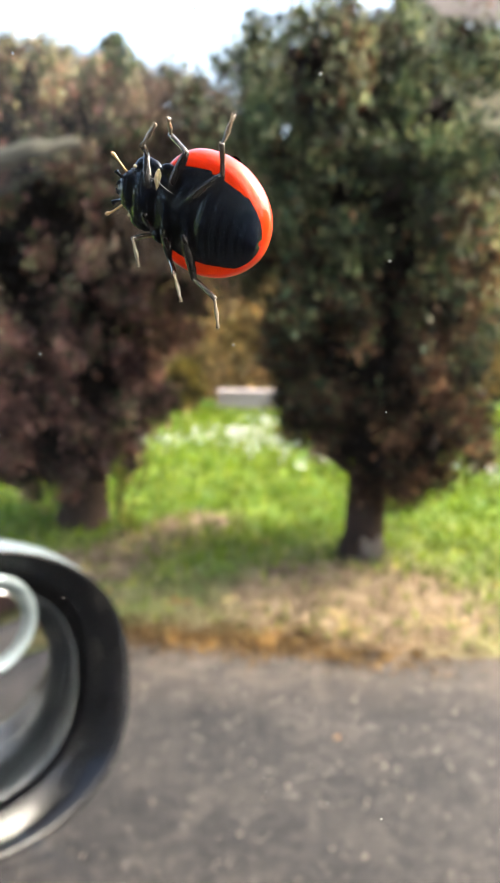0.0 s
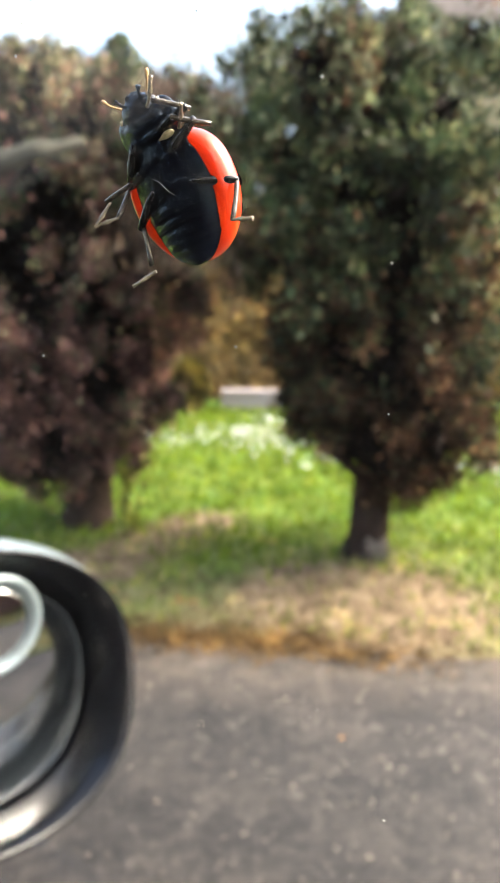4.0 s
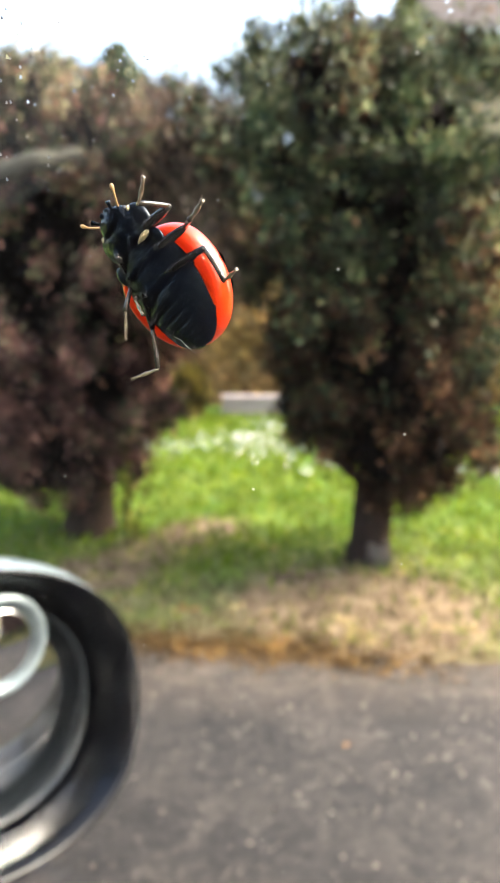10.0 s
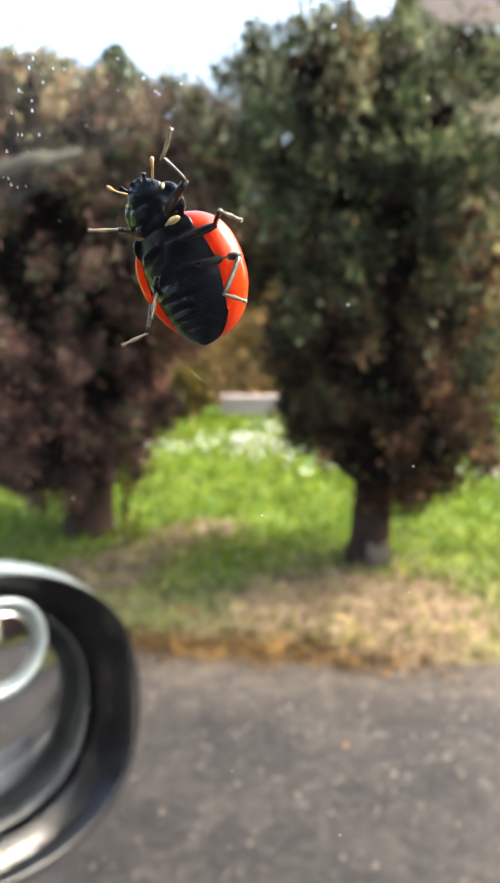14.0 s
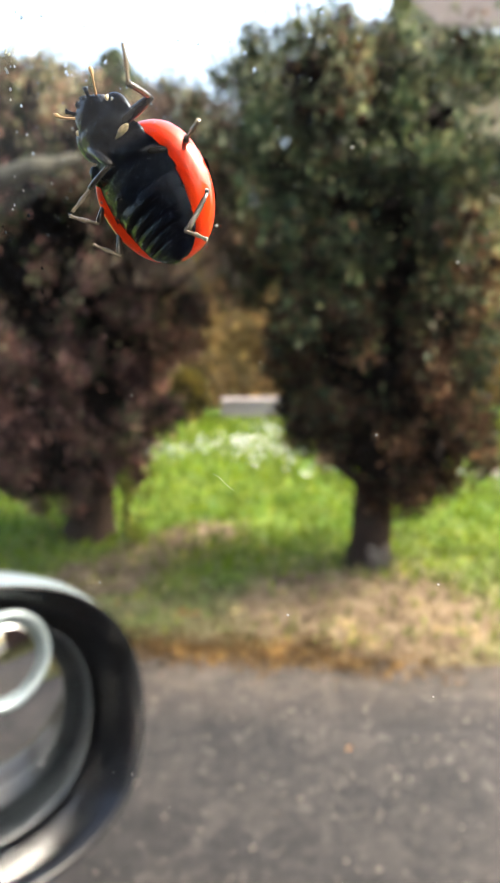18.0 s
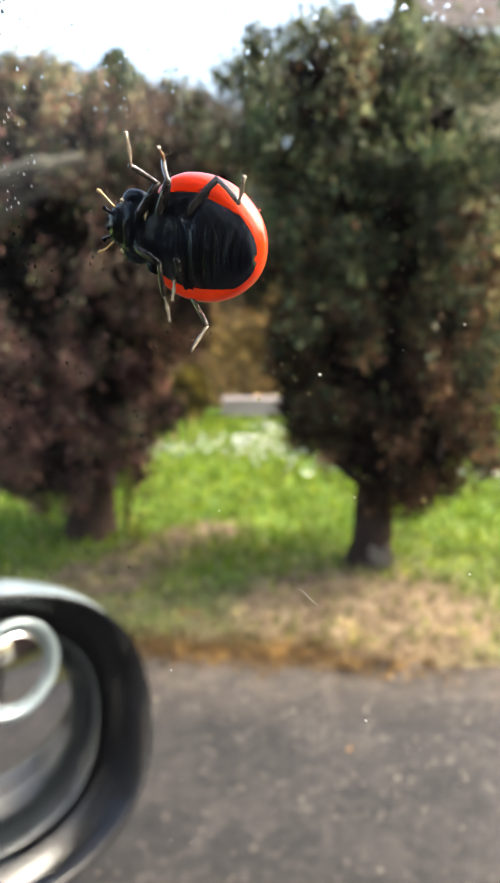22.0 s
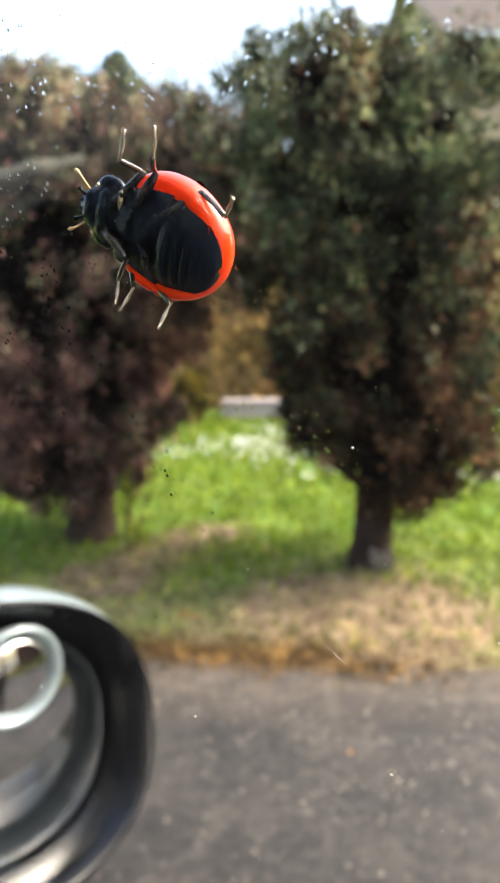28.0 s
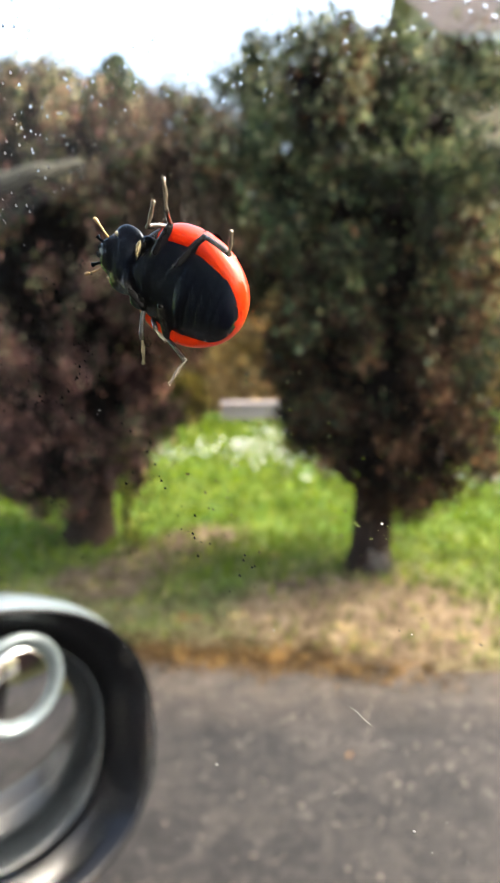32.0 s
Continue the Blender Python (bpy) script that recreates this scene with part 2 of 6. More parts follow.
TURF, ASPHALT = ground_material(), asphalt_material()
BLACK, RED, GLASS, WATER = beetle_black(), beetle_red(), window_glass(), water()
PALE = mottled("pale_marking", (0.3, 0.24, 0.12), (0.5, 0.43, 0.27), 900, 4000, 0.5)
AMBER = mottled("antenna_amber", (0.28, 0.16, 0.06), (0.5, 0.34, 0.16), 900, 4000, 0.4)
LEG = mottled("leg_dark", (0.004, 0.004, 0.005), (0.02, 0.018, 0.017), 700, 3000, 0.25, 0, 0.4)
SHIN = mottled("shin_brown", (0.014, 0.012, 0.011), (0.1, 0.08, 0.06), 900, 3500, 0.22, 0, 0.7)
FOOT = mottled("foot_tan", (0.06, 0.048, 0.036), (0.34, 0.28, 0.2), 1500, 4000, 0.25, 0, 0.9)
DUST = mottled("dust", (0.36, 0.36, 0.34), (0.56, 0.56, 0.54), 900, 3000, 0.8)
BARK = mottled("bark", (0.013, 0.0075, 0.0055), (0.065, 0.04, 0.029), 9, 70, 0.95, 0, 0.2, 0.9, 0.02)
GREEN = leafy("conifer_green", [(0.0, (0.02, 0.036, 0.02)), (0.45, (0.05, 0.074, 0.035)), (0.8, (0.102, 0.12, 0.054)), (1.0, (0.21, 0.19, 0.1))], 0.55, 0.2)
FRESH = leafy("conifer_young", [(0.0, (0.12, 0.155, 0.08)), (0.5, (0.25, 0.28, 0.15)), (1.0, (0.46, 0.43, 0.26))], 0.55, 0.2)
# near black: the shade in the crowns' gaps is put into this colour
SHADED_TWIG = mottled("shaded_twig", (0.005, 0.0035, 0.003), (0.016, 0.011, 0.009), 9, 60, 0.9, 0, 0.1)
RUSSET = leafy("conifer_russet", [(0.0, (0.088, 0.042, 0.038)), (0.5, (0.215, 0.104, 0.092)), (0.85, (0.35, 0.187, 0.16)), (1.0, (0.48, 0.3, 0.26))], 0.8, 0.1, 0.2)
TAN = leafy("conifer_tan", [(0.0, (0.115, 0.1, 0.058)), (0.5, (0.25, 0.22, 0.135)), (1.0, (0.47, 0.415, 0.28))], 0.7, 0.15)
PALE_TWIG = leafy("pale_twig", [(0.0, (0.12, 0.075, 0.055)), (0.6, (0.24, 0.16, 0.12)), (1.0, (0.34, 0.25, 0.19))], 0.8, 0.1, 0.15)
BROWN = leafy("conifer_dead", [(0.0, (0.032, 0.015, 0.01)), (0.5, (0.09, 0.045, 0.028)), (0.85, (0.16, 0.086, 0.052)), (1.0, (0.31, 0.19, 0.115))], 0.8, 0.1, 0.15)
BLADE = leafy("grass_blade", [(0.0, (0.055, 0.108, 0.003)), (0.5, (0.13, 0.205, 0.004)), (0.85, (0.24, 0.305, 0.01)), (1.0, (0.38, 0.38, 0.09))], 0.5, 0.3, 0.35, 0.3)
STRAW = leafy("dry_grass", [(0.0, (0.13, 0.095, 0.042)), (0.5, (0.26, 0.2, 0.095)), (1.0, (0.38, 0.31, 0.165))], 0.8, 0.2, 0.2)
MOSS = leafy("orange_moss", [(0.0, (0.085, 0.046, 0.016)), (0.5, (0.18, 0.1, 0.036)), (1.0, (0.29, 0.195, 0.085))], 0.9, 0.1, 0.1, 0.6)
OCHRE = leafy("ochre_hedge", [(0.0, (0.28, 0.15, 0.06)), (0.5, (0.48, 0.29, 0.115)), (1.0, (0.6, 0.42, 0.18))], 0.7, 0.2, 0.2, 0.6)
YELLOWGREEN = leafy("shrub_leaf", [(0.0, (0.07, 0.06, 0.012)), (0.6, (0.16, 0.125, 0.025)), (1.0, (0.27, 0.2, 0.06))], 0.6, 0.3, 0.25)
ORANGE_LEAF = mottled("orange_leaf", (0.2, 0.085, 0.022), (0.4, 0.18, 0.04), 40, 300, 0.7)
SHOOT = leafy("shoot_leaf", [(0.0, (0.14, 0.19, 0.02)), (0.6, (0.3, 0.33, 0.04)), (1.0, (0.48, 0.44, 0.09))], 0.5, 0.3, 0.35, 0.3)
PETAL = mottled("daisy_petal", (0.7, 0.7, 0.66), (0.85, 0.85, 0.82), 30, 200, 0.7)
STONE = mottled("pale_stone", (0.13, 0.105, 0.085), (0.3, 0.255, 0.21), 12, 90, 0.85, 0, 0.3, 0.4, 0.005)
RENDERED = mottled("wall_render", (0.28, 0.23, 0.215), (0.4, 0.34, 0.32), 4, 60, 0.9, 0, 0.3, 0.3, 0.005)
TILE = mottled("roof_tile", (0.3, 0.26, 0.25), (0.46, 0.41, 0.39), 5, 50, 0.85, 0, 0.3, 0.3, 0.01)
WHITE = mottled("white_paint", (0.7, 0.7, 0.68), (0.82, 0.82, 0.8), 3, 40, 0.5)
BRICKWORK = mottled("buff_brick", (0.32, 0.24, 0.17), (0.45, 0.36, 0.27), 6, 60, 0.9, 0, 0.3, 0.3, 0.006)
PAINT = mottled("car_paint_black", (0.0004, 0.0006, 0.0014), (0.0008, 0.0012, 0.0026), 8, 90, 0.2, 0, 0.36)
BOWL = mottled("grey_plastic", (0.011, 0.014, 0.017), (0.02, 0.024, 0.028), 30, 600, 0.22, 0, 0.5)
CAP = mottled("mirror_paint_silver", (0.2, 0.245, 0.26), (0.27, 0.32, 0.335), 8, 200, 0.28, 0.4, 0.5)
PLASTIC = mottled("black_plastic", (0.012, 0.014, 0.018), (0.03, 0.033, 0.04), 60, 700, 0.42, 0, 0.5, 0.1, 0.001)
CHROME = mottled("bright_trim", (0.08, 0.09, 0.1), (0.14, 0.15, 0.16), 20, 300, 0.5, 0.6, 0.5)
MIRROR = mottled("mirror_silver", (0.86, 0.87, 0.88), (0.9, 0.91, 0.92), 5, 60, 0.015, 1.0, 0.5)
LINING = mottled("cabin_lining", (0.006, 0.006, 0.007), (0.014, 0.014, 0.016), 6, 200, 0.9, 0, 0.1, 0.2, 0.002)
CLOTH = mottled("seat_cloth", (0.012, 0.013, 0.015), (0.028, 0.029, 0.032), 20, 500, 0.95, 0, 0.1, 0.3, 0.002)
RUBBER = mottled("rubber", (0.012, 0.012, 0.012), (0.03, 0.03, 0.03), 30, 300, 0.8)


# ---- mesh helpers ----
def part(name, bm, material_, parent, label=""):
    me = bpy.data.meshes.new(name)
    bm.normal_update()
    bm.to_mesh(me)
    bm.free()
    me.materials.append(material_)
    ob = new(name, me)
    ob.parent = parent
    if label:
        tagged(ob, label)
    return ob


def raw(name, verts, faces, material_, parent=None, smooth=False):
    me = bpy.data.meshes.new(name)
    me.from_pydata([tuple(v) for v in verts], [], faces)
    me.materials.append(material_)
    if smooth:
        me.shade_smooth()
    ob = new(name, me)
    ob.parent = parent
    return ob


def smooth(bm):
    for f in bm.faces:
        f.smooth = True
    return bm


def box(size, at=(0, 0, 0), bevel=0.0, bm=None):
    bm = bm or bmesh.new()
    made = bmesh.ops.create_cube(bm, size=1, matrix=Matrix.Translation(at) @ Matrix.Diagonal((*size, 1)))
    if bevel:
        edges = {e for v in made["verts"] for e in v.link_edges}
        bmesh.ops.bevel(bm, geom=list(edges), offset=bevel, segments=2, affect='EDGES', profile=0.6)
    return bm


def loft(rings, closed=True, caps=True):
    """A tube through rings of points."""
    bm = bmesh.new()
    vs = [[bm.verts.new(p) for p in ring] for ring in rings]
    n = len(vs[0])
    for a, b in zip(vs, vs[1:]):
        for i in range(n if closed else n - 1):
            j = (i + 1) % n
            bm.faces.new((a[i], a[j], b[j], b[i]))
    if caps:
        bm.faces.new(vs[0][::-1])
        bm.faces.new(vs[-1])
    bmesh.ops.recalc_face_normals(bm, faces=bm.faces[:])
    return smooth(bm)


def tube(points, radii, n=10, caps=True):
    pts = [Vector(p) for p in points]
    rings = []
    for i, (p, r) in enumerate(zip(pts, radii)):
        d = (pts[min(i + 1, len(pts) - 1)] - pts[max(i - 1, 0)]).normalized()
        q = d.to_track_quat('Z', 'Y')
        rings.append([p + q @ Vector((r * math.cos(a), r * math.sin(a), 0)) for a in (2 * math.pi * k / n for k in range(n))])
    return loft(rings, True, caps)


def blob(size, at=(0, 0, 0), seg=20, rings=12, lump=0.0, scale=1.0):
    bm = bmesh.new()
    bmesh.ops.create_uvsphere(bm, u_segments=seg, v_segments=rings, radius=1)
    for v in bm.verts:
        k = 1 + lump * noise.noise(v.co * 2.3 * scale + Vector(at) * 900)
        v.co = Vector((v.co.x * size[0] * k, v.co.y * size[1] * k, v.co.z * size[2] * k)) + Vector(at)
    return smooth(bm)


def flakes(name, centres, sizes, mat, parent=None, lean=None, seed=1, aspect=0.45):
    """Many small pointed leaves, one island each."""
    rng = np.random.default_rng(seed)
    n = len(centres)
    d = rng.normal(size=(n, 3))
    if lean is not None:
        d = d * 0.75 + lean
    d /= np.linalg.norm(d, axis=1)[:, None]
    s = np.cross(d, rng.normal(size=(n, 3)))
    s /= np.linalg.norm(s, axis=1)[:, None] + 1e-9
    u = np.cross(d, s)
    L = sizes[:, None]
    a = centres - d * L * 0.5
    e = centres + d * L * 0.5
    l = centres + s * L * aspect * 0.5 + u * L * 0.08
    r = centres - s * L * aspect * 0.5 + u * L * 0.08
    verts = np.stack([a, l, e, r], 1).reshape(-1, 3)
    me = bpy.data.meshes.new(name)
    me.vertices.add(4 * n)
    me.vertices.foreach_set("co", verts.astype(np.float32).ravel())
    me.loops.add(4 * n)
    me.loops.foreach_set("vertex_index", np.arange(4 * n, dtype=np.int32))
    me.polygons.add(n)
    me.polygons.foreach_set("loop_start", np.arange(0, 4 * n, 4, dtype=np.int32))
    me.update(calc_edges=True)
    me.materials.append(mat)
    ob = new(name, me)
    ob.parent = parent
    return ob


def thing(name, at, label, category, group="", kind=""):
    ob = new(name)
    ob.empty_display_size = 0.05
    ob.location = at
    return tagged(ob, label, category, group, kind)


# ---- ground ----
def heave(x, y):
    return 0.02 * noise.noise(Vector((x * 0.9, y * 0.9, 0.3))) + 0.008 * noise.noise(Vector((x * 4, y * 4, 1.7)))


def edge_y(x):
    return 2.16 + 0.05 * noise.noise(Vector((x * 1.3, 0, 4))) + 0.02 * noise.noise(Vector((x * 7, 0, 9))) - 0.15 * max(-1.0, min(1.0, x))


def build_ground():
    """One sheet to the horizon: fine near the verge, coarse far away; it lies lower under the carriageway."""
    xs = [-400, -120, -40, -15] + [-8 + 0.16 * i for i in range(101)] + [15, 40, 120, 400]
    ys = [-400, -120, -40, -12, -4, 0, 1.6] + [1.86 + 0.035 * i for i in range(24)] + [2.72 + 0.12 * i for i in range(50)] + [10, 14, 24, 60, 150, 400]
    verts, faces = [], []
    for y in ys:
        for x in xs:
            near = -8 <= x <= 8 and 1.95 < y < 9
            z = -0.03 if y < edge_y(x) - 0.03 else (heave(x, y) + 0.012 if near else 0.0)
            verts.append((x, y, z))
    w = len(xs)
    for j in range(len(ys) - 1):
        for i in range(w - 1):
            faces.append((j * w + i, j * w + i + 1, (j + 1) * w + i + 1, (j + 1) * w + i))
    tagged(raw("ground", verts, faces, TURF, None, True), "grassy garden ground with bare dry patches by the road", "ground", kind="structure")


def build_road():
    xs = [-60, -25, -10] + [-5 + 0.08 * i for i in range(126)] + [10, 25, 60]
    verts, faces = [], []
    ys = [-8.0, -3.0, 0.0, 0.8, 1.4, 1.8, None]
    for y in ys:
        for x in xs:
            yy = edge_y(max(-6, min(6, x))) if y is None else y
            verts.append((x, yy, 0.004 * noise.noise(Vector((x, yy, 2))) if abs(x) < 6 else 0))
    w = len(xs)
    for j in range(len(ys) - 1):
        for i in range(w - 1):
            faces.append((j * w + i, j * w + i + 1, (j + 1) * w + i + 1, (j + 1) * w + i))
    # the broken edge has a small thickness
    top = (len(ys) - 1) * w
    base = len(verts)
    verts += [(verts[top + i][0], verts[top + i][1] + 0.012, -0.03) for i in range(w)]
    faces += [(top + i, top + i + 1, base + i + 1, base + i) for i in range(w - 1)]
    tagged(raw("road", verts, faces, ASPHALT, None, True), "worn grey asphalt road with pale grit", "road", kind="structure")


build_ground()
build_road()


# ---- trees ----
def conifer(name, at, label, outline, lean, shift, seed, n_leaf, hole=None, brown_up=1.2, tips=None, dead_mat=None, girth=1.0):
    """A clipped conifer: trunk, limbs and a crown of many sprays. outline: rows of height, half width."""
    rng = np.random.default_rng(seed)
    tree = thing(name, at, label, "tree", "clipped conifers by the road")
    hs, ws = np.array([o[0] for o in outline]), np.array([o[1] for o in outline])
    top = hs[-1]
    rings = [((lean[0] * h, lean[1] * h, h), r) for h, r in ((-0.05, 0.15), (0.03, 0.115), (0.12, 0.095), (0.35, 0.088), (0.7, 0.075), (1.2, 0.055), (top * 0.8, 0.02))]
    bm = tube([p for p, r in rings], [r * girth for p, r in rings], 14)
    for v in bm.verts:
        v.co += Vector((v.co.x, v.co.y, 0)) * 0.12 * noise.noise(v.co * 9)
    part("trunk", bm, BARK, tree, "short rough brown trunk")
    for k in range(7):
        a, h = 0.9 * k + seed, hs[0] + 0.12 + 0.18 * k
        out = np.interp(min(h + 0.3, top), hs, ws) * 0.75
        p0 = Vector((lean[0] * h, lean[1] * h, h - 0.1))
        p1 = p0 + Vector((math.cos(a) * out * 0.5, math.sin(a) * out * 0.5, 0.14))
        p2 = p0 + Vector((math.cos(a) * out, math.sin(a) * out, 0.38))
        part("limb", tube([p0, p1, p2], [0.032, 0.022, 0.008], 8), BARK, tree)
    # clump centres on the crown's shell, leaves round them
    m = 330
    ch = hs[0] + (top - hs[0]) * rng.random(m) ** 0.9
    ca = rng.random(m) * 2 * math.pi
    cw = np.interp(ch, hs, ws) * (0.5 + 0.46 * rng.random(m) ** 0.6)
    lumps = np.array([0.16 * noise.noise(Vector((math.cos(a) * 1.7, math.sin(a) * 1.7, h * 2.2 + seed))) for a, h in zip(ca, ch)])
    cw = cw * (1 + lumps)
    cc = np.stack([cw * np.cos(ca) + shift[0] + shift[1] * ch, cw * np.sin(ca), ch], 1)
    pick = rng.integers(0, m, n_leaf)
    spread = rng.normal(size=(n_leaf, 3)) * np.array([0.037, 0.037, 0.048])
    pos = cc[pick] + spread
    if hole is not None:
        h0, h1 = (np.array(p) - np.array(at) for p in hole)
        ax = (h1 - h0) / np.linalg.norm(h1 - h0)
        rel = pos - h0
        off = rel - (rel @ ax)[:, None] * ax
        keep = np.linalg.norm(off, axis=1) > 0.024
        pos, pick = pos[keep], pick[keep]
    lean_v = np.stack([np.cos(ca), np.sin(ca), np.full(m, 1.1)], 1)[pick]
    size = 0.02 + 0.024 * rng.random(len(pos))
    # dead, brown sprays low down and inside
    pb = np.clip(1.15 - pos[:, 2] / brown_up, 0.06, 0.93)
    patch = np.array([noise.noise(Vector(c * 2.6) + Vector((seed, 0, 0))) for c in cc])[pick]
    dead = rng.random(len(pos)) < np.clip(pb + 0.8 * patch, 0.03, 0.97)
    # young, paler sprays, more of them high up and on the outside
    fresh = (~dead | (tips is not None)) & (rng.random(len(pos)) < np.clip((pos[:, 2] - 1.1) * 0.5 + 0.7 * patch, 0.04, 0.75))
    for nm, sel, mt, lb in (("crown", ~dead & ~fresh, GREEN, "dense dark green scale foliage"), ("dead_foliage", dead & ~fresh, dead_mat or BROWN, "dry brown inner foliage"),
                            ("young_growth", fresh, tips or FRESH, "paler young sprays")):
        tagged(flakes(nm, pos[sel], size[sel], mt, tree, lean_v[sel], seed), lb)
    # dark heart, so that little sky comes through; its near-black colour paints in deep shade
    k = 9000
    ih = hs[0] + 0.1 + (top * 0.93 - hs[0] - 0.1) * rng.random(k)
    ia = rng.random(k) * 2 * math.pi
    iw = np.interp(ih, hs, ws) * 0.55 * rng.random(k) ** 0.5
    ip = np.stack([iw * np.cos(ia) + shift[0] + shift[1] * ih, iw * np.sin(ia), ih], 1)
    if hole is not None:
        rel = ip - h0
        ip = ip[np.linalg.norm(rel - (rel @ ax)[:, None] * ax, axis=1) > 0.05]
    tagged(flakes("inner_foliage", ip, 0.08 + 0.08 * rng.random(len(ip)), SHADED_TWIG, tree, None, seed + 5, 0.5), "inner twigs coloured near black for the crown's shade")
    return tree


conifer("conifer", (0.565, 2.92, 0.0), "dark green clipped conifer with browned base on a short trunk",
        ((0.34, 0.1), (0.43, 0.23), (0.55, 0.43), (0.65, 0.48), (0.95, 0.52), (1.3, 0.61), (1.6, 0.72), (1.9, 0.77), (2.05, 0.66), (2.15, 0.48), (2.22, 0.27), (2.27, 0.08)),
        (0.03, 0.0), (0.195, -0.18), 3, 85000, ((0, 0, 1.2), (0.1441, 2.7, 1.8305)), 1.7)
conifer("conifer", (-0.86, 3.35, 0.0), "browning conifer with a leaning trunk beside the road",
        ((0.2, 0.12), (0.27, 0.33), (0.52, 0.5), (0.8, 0.65), (1.0, 0.77), (1.3, 0.85), (1.7, 0.93), (1.92, 0.95), (2.06, 0.84), (2.15, 0.54), (2.22, 0.28), (2.27, 0.1)),
        (0.07, 0.0), (-0.14, 0.075), 8, 85000, None, 2.8, TAN, RUSSET, 1.3)


LICHEN = mottled("lichen_bark", (0.03, 0.03, 0.023), (0.09, 0.085, 0.064), 14, 60, 0.95, 0, 0.2, 0.5, 0.01)
left_tree = [o for o in scene.objects if o.name.startswith("conifer") and o.location.x < 0][0]
for pts, rad in ((((-1.3, -0.98, 1.48), (-0.09, -1.02, 1.61), (0.12, -1.0, 1.675), (0.27, -0.88, 1.73)), (0.05, 0.042, 0.03, 0.02)),
                 (((0.36, -0.56, 1.66), (0.38, -0.6, 1.84), (0.34, -0.5, 2.0)), (0.016, 0.013, 0.008))):
    base = [Vector((p[0] if p[0] > -1 else -0.45, p[1], p[2])) for p in pts]
    along, thick = [], []
    for a, b, ra, rb in zip(base, base[1:], rad, rad[1:]):
        for q in range(6):
            f = q / 6
            w = Vector((0, 0, 1)) * 0.018 * noise.noise((a + (b - a) * f) * 9)
            along.append(a + (b - a) * f + w)
            thick.append((ra + (rb - ra) * f) * (1 + 0.35 * noise.noise((a + (b - a) * f) * 23)))
    part("bare_branch", tube(along + [base[-1]], thick + [rad[-1] * 0.5], 10), LICHEN, left_tree, "lichen-covered bare branch")


rng_t = np.random.default_rng(77)
n_tw = 2600
tw = np.stack([rng_t.normal(0.58, 0.16, n_tw), rng_t.normal(-0.62, 0.1, n_tw), rng_t.uniform(1.3, 2.0, n_tw)], 1)
tagged(flakes("dry_brush", tw, 0.03 + 0.06 * rng_t.random(n_tw), PALE_TWIG, left_tree, np.tile(np.array([0.1, -0.1, 2.4]), (n_tw, 1)), 78, 0.1), "pale dry upright twigs")
n_ld = 2200
up_ld = rng_t.random(n_ld) ** 1.3
ld = np.stack([0.285 + rng_t.normal(0, 1, n_ld) * 0.085 * (1.15 - up_ld), -0.25 + rng_t.normal(0, 1, n_ld) * 0.07 * (1.15 - up_ld), 2.07 + 0.225 * up_ld], 1)
tagged(flakes("leader", ld, 0.02 + 0.02 * rng_t.random(n_ld), GREEN, left_tree, np.tile(np.array([0.1, 0.0, 1.6]), (n_ld, 1)), 79), "green leading shoot standing above the crown")


# pale lichen on the road side of the other trunk's foot
right_tree = [o for o in scene.objects if o.name.startswith("conifer") and o.location.x > 0][0]
n_li = 260
an_li = rng_t.normal(-1.25, 0.32, n_li)
hi_li = 0.02 + 0.11 * rng_t.random(n_li) ** 1.5
ra_li = np.interp(hi_li, (0.0, 0.03, 0.12), (0.135, 0.119, 0.1))
li = np.stack([ra_li * np.cos(an_li), ra_li * np.sin(an_li), hi_li], 1)
tagged(flakes("lichen", li, 0.012 + 0.012 * rng_t.random(n_li), STONE, right_tree, np.tile(np.array([0.0, 0.0, 2.0]), (n_li, 1)), 80, 0.8), "pale lichen at the foot of the trunk")


# ---- lawn, verge and litter ----
def blades(name, n, xr, yr, height, mat, seed, label, category, keep=None, wide=0.006):
    rng = np.random.default_rng(seed)
    x = rng.uniform(*xr, n)
    y = yr[0] + (yr[1] - yr[0]) * rng.random(n) ** 1.4
    if keep is not None:
        ok = keep(x, y, rng)
        x, y = x[ok], y[ok]
    n = len(x)
    z = np.array([heave(a, b) for a, b in zip(x, y)]) + 0.005
    h = height * (0.4 + 0.9 * rng.random(n)) * (1 + 0.06 * (y - yr[0]))
    a = rng.random(n) * 2 * math.pi
    w = wide * (0.6 + 0.8 * rng.random(n)) * (1 + 0.25 * (y - yr[0]))
    p = np.stack([x, y, z], 1)
    s = np.stack([np.cos(a), np.sin(a), np.zeros(n)], 1) * w[:, None]
    tip = p + np.stack([rng.normal(size=n) * 0.5, rng.normal(size=n) * 0.5, np.ones(n)], 1) * h[:, None]
    verts = np.stack([p - s, p + s, tip], 1).reshape(-1, 3)
    me = bpy.data.meshes.new(name)
    me.vertices.add(3 * n)
    me.vertices.foreach_set("co", verts.astype(np.float32).ravel())
    me.loops.add(3 * n)
    me.loops.foreach_set("vertex_index", np.arange(3 * n, dtype=np.int32))
    me.polygons.add(n)
    me.polygons.foreach_set("loop_start", np.arange(0, 3 * n, 3, dtype=np.int32))
    me.update(calc_edges=True)
    me.materials.append(mat)
    return tagged(new(name, me), label, category, kind="stuff")


